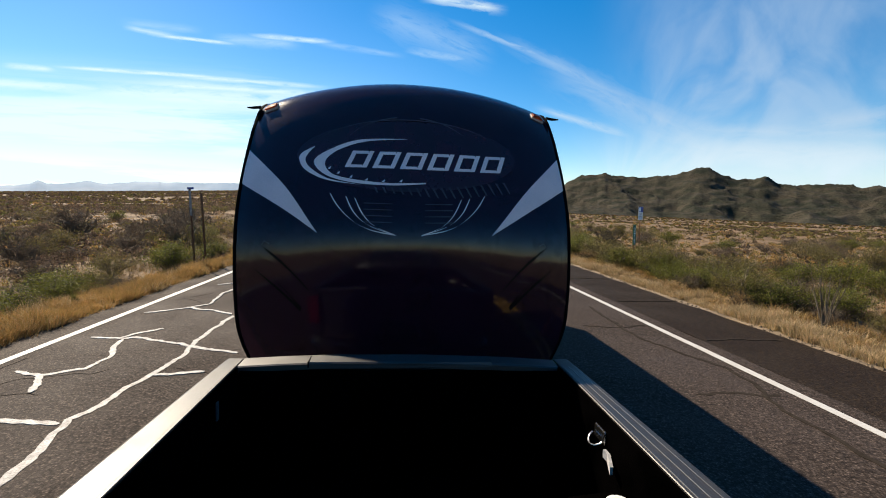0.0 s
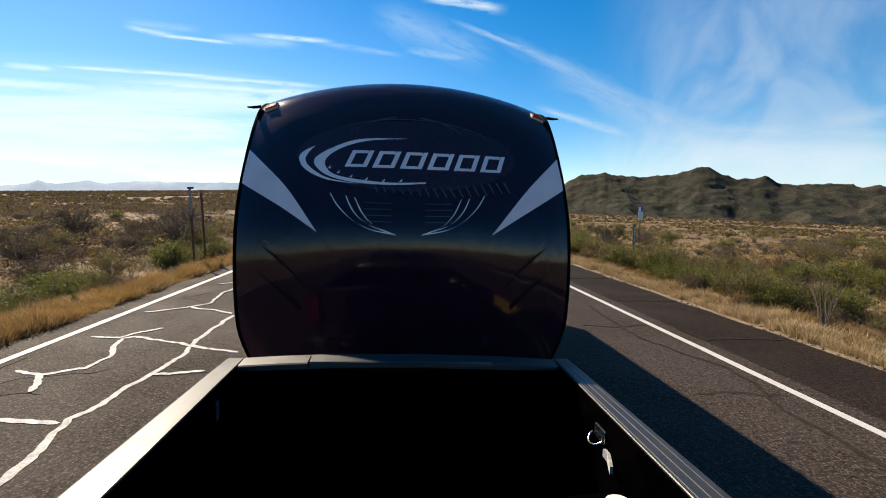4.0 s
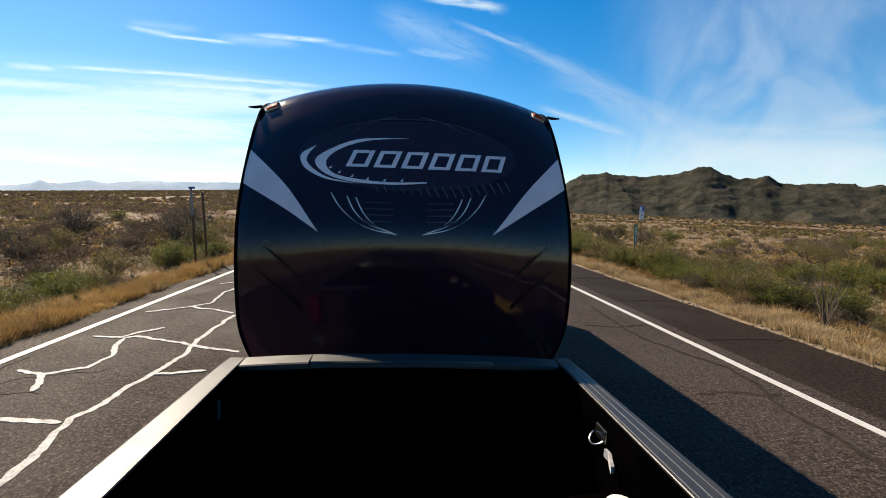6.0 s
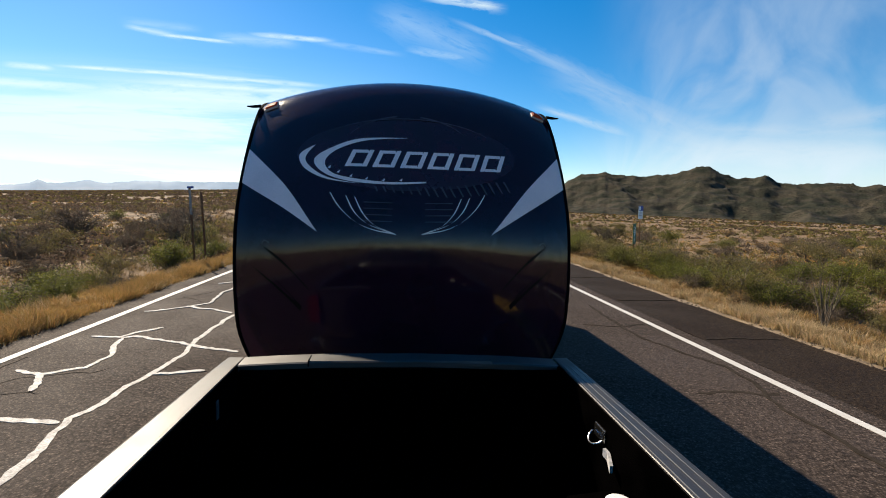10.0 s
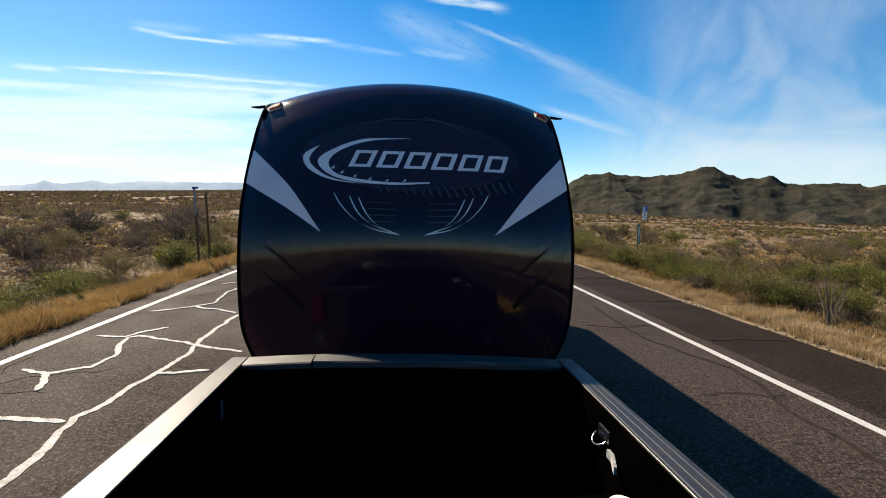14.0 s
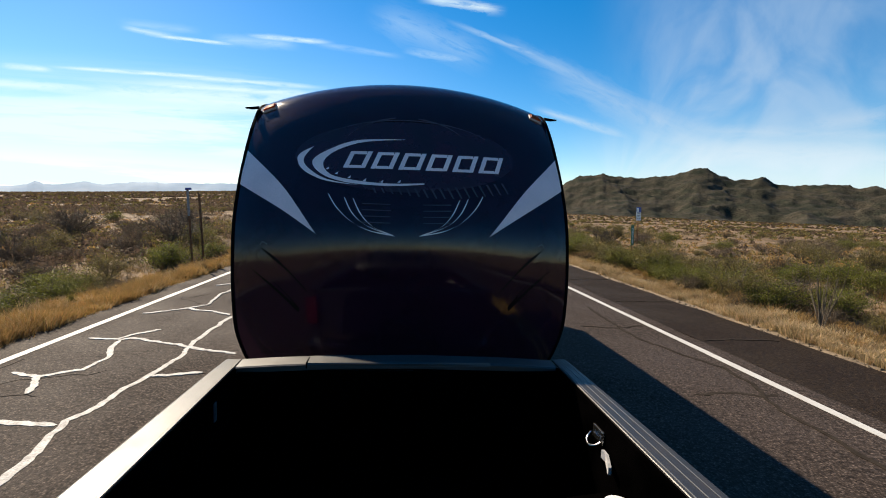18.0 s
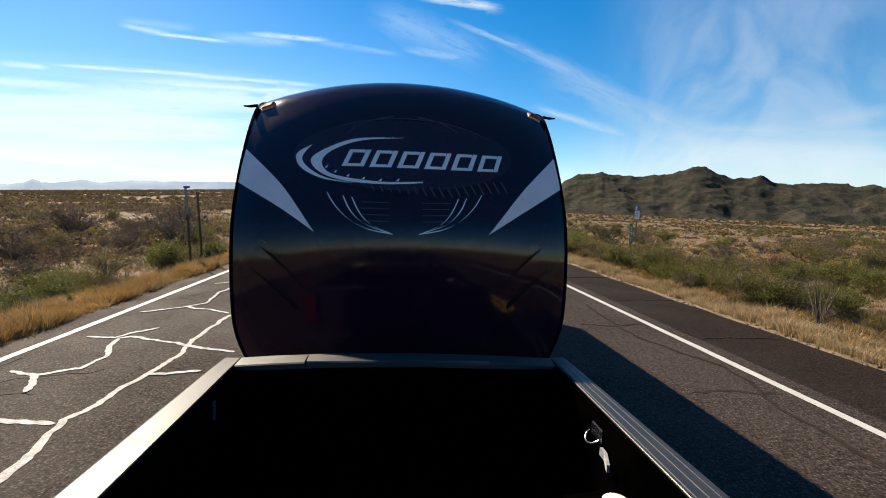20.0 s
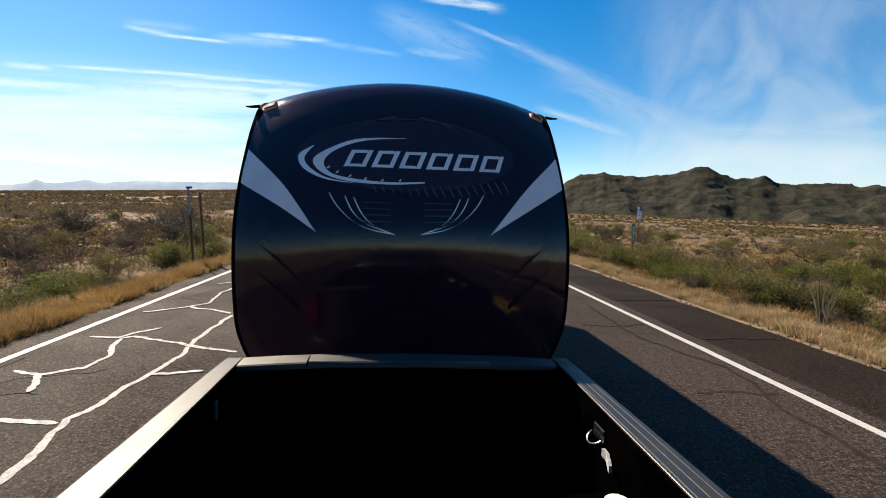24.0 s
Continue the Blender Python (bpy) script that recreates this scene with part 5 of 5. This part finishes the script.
def bare_tree(x, y, high, seed):
    """A small leafless mesquite: forked limbs down to fine twigs."""
    r = np.random.RandomState(seed)
    bm, tw = bmesh.new(), bmesh.new()

    def grow(p, d, ln, rad, level):
        mid = p + d * ln * 0.5 + Vector(r.normal(size=3)) * ln * 0.07
        e = p + d * ln + Vector(r.normal(size=3)) * ln * 0.06
        tube(bm if level < 3 else tw, (p, mid, e), (rad, rad * 0.8, rad * 0.6), 5 if level < 3 else 3)
        if level == 5:
            return
        for _ in range(3 if level else 4):
            n = (d + Vector(r.normal(size=3)) * 0.55 + Vector((0, 0, 0.12))).normalized()
            grow(mid.lerp(e, r.uniform(0.2, 1.0)), n, ln * r.uniform(0.6, 0.8), rad * 0.55, level + 1)

    ob = tagged(empty("tree", pose(x, y, gz1(x, y))), "small leafless dark mesquite tree on the plain", "tree", "bare trees")
    for k in range(3):
        a = k * 2.1 + r.uniform(0, 0.6)
        grow(Vector((math.cos(a) * 0.06, math.sin(a) * 0.06, -0.1)), Vector((math.cos(a) * 0.45, math.sin(a) * 0.45, 1)).normalized(), high * 0.33, 0.055, 0)
    part("trunk", bm, M_BARK, ob)
    part("crown", tw, M_BARK, ob, "crown of fine bare twigs")
    return ob


def green_tree(x, y, high, seed):
    """A low spreading palo verde: crooked limbs and a gauzy crown of small leaves."""
    r = np.random.RandomState(seed)
    bm = bmesh.new()
    tips = []

    def grow(p, d, ln, rad, level):
        mid = p + d * ln * 0.5 + Vector(r.normal(size=3)) * ln * 0.09
        e = p + d * ln + Vector(r.normal(size=3)) * ln * 0.08
        tube(bm, (p, mid, e), (rad, rad * 0.8, rad * 0.6), 6 if level < 2 else 3)
        if level >= 2:
            tips.extend([mid, e, p.lerp(mid, 0.5)])
        if level == 4:
            return
        for _ in range(3):
            n = (d * 0.8 + Vector(r.normal(size=3)) * 0.6 + Vector((0, 0, 0.10))).normalized()
            grow(mid.lerp(e, r.uniform(0.1, 1.0)), n, ln * r.uniform(0.55, 0.78), rad * 0.55, level + 1)

    ob = tagged(empty("tree", pose(x, y, gz1(x, y))), "low spreading olive-green palo verde tree by the verge", "tree", "palo verde trees")
    for k in range(4):
        a = k * 1.6 + r.uniform(0, 0.6)
        grow(Vector((math.cos(a) * 0.08, math.sin(a) * 0.08, -0.1)), Vector((math.cos(a) * 0.75, math.sin(a) * 0.75, 1)).normalized(), high * 0.36, 0.06, 0)
    part("trunk", bm, M_BARK, ob)
    pts = np.array([tuple(t) for t in tips])
    n = 9000
    c = pts[r.randint(0, len(pts), n)] + r.normal(size=(n, 3)) * 0.11
    a = r.normal(size=(n, 3))
    a /= np.linalg.norm(a, axis=1)[:, None]
    b = np.cross(a, r.normal(size=(n, 3)))
    b /= np.linalg.norm(b, axis=1)[:, None]
    q = (0.022 * r.uniform(0.6, 1.4, n))[:, None]
    v = np.stack([c - a * q, c - b * q * 0.5, c + a * q, c + b * q * 0.5], 1).reshape(-1, 3)
    raw("crown", v, [(i, i + 1, i + 2, i + 3) for i in range(0, 4 * n, 4)], M_OLIVE, ob)
    return ob


def ocotillo(x, y, high, seed):
    """A sheaf of thin bare wands that fork near the ground and lean outward."""
    r = np.random.RandomState(seed)
    ob = tagged(empty("ocotillo", pose(x, y, gz1(x, y))), "bare pale ocotillo with upright thorny wands by the verge", "shrub")
    for k in range(13):
        a, lean = k * 2.4 + r.uniform(-0.4, 0.4), r.uniform(0.05, 0.34)
        d, h = Vector((math.cos(a) * lean, math.sin(a) * lean, 1)), high * r.uniform(0.6, 1.05)
        pts = [d * (h * t) + Vector((r.normal() * 0.02, r.normal() * 0.02, -0.05)) for t in (0, 0.3, 0.65, 1.0)]
        wand = part("wand", tube(bmesh.new(), pts, (0.013, 0.010, 0.007, 0.003), 6), M_STEM, ob)
        if k % 3 == 0:
            e = pts[1] + (d + Vector((r.normal() * 0.3, r.normal() * 0.3, 0))).normalized() * h * 0.5
            part("side_wand", tube(bmesh.new(), (pts[1], pts[1].lerp(e, 0.5), e), (0.008, 0.006, 0.003), 5), M_STEM, wand)
    return ob


ocotillo(8.6, 8.0, 1.5, 3)
green_tree(15.6, 10.2, 2.3, 12)
green_tree(15.0, 30.0, 2.2, 17)
green_tree(-15.5, 14.2, 1.9, 19)
bare_tree(-13.6, 31.0, 2.3, 4)
bare_tree(-18.5, 40.0, 2.4, 8)
bare_tree(13.0, 27.0, 1.9, 6)

def pebbles(name, spots, mat, size, label):
    """Loose gravel and clods: small squashed five-sided lumps."""
    n = len(spots)
    r = np.random.RandomState(31)
    s_ = size * r.uniform(0.4, 1.7, n)
    ring = np.array([(math.cos(k * math.tau / 5), math.sin(k * math.tau / 5), 0.0) for k in range(5)] + [(0.1, 0.0, 0.75)])
    v = spots[:, None, :] + ring[None] * s_[:, None, None] * r.uniform(0.6, 1.3, (n, 6, 1))
    f = [(6 * i + k, 6 * i + (k + 1) % 5, 6 * i + 5) for i in range(n) for k in range(5)]
    return tagged(raw(name, v.reshape(-1, 3), f, mat), label, "gravel", kind="stuff")


pebbles("gravel", np.concatenate([open_spots(24000, 8.5, 70, 41), verge_spots(4500, 7.42, 9.0, 2.5, 40), verge_spots(3500, -6.46, -8.5, 3.0, 40)]), M_STONE, 0.04, "loose brown stones and clods over the sand")

# stones on the verge and the plain
stone_shapes = []
for k in range(4):
    bm = bmesh.new()
    bmesh.ops.create_icosphere(bm, subdivisions=2, radius=0.5)
    for v in bm.verts:
        v.co *= 1 + 0.35 * noise.noise(v.co * 2.3 + Vector((k * 7.1, 0, 0)))
        v.co.z *= 0.6
    me = bpy.data.meshes.new("stone")
    bm.to_mesh(me)
    bm.free()
    me.materials.append(M_STONE)
    stone_shapes.append(me)
for i in range(90):
    d, az = 9 * (40 / 9) ** r9.rand(), radians(r9.uniform(-56, 58))
    x, y = math.sin(az) * d, math.cos(az) * d
    if -7.2 < x < 8.2:
        continue
    ob = tagged(new("stone", stone_shapes[i % 4]), "small weathered stone lying on the sand", "stone", "stones")
    s = r9.uniform(0.07, 0.24)
    ob.matrix_world = pose(x, y, gz1(x, y) + s * 0.12, 0, 0, i * 47) @ Matrix.Diagonal((s, s * 0.8, s, 1))
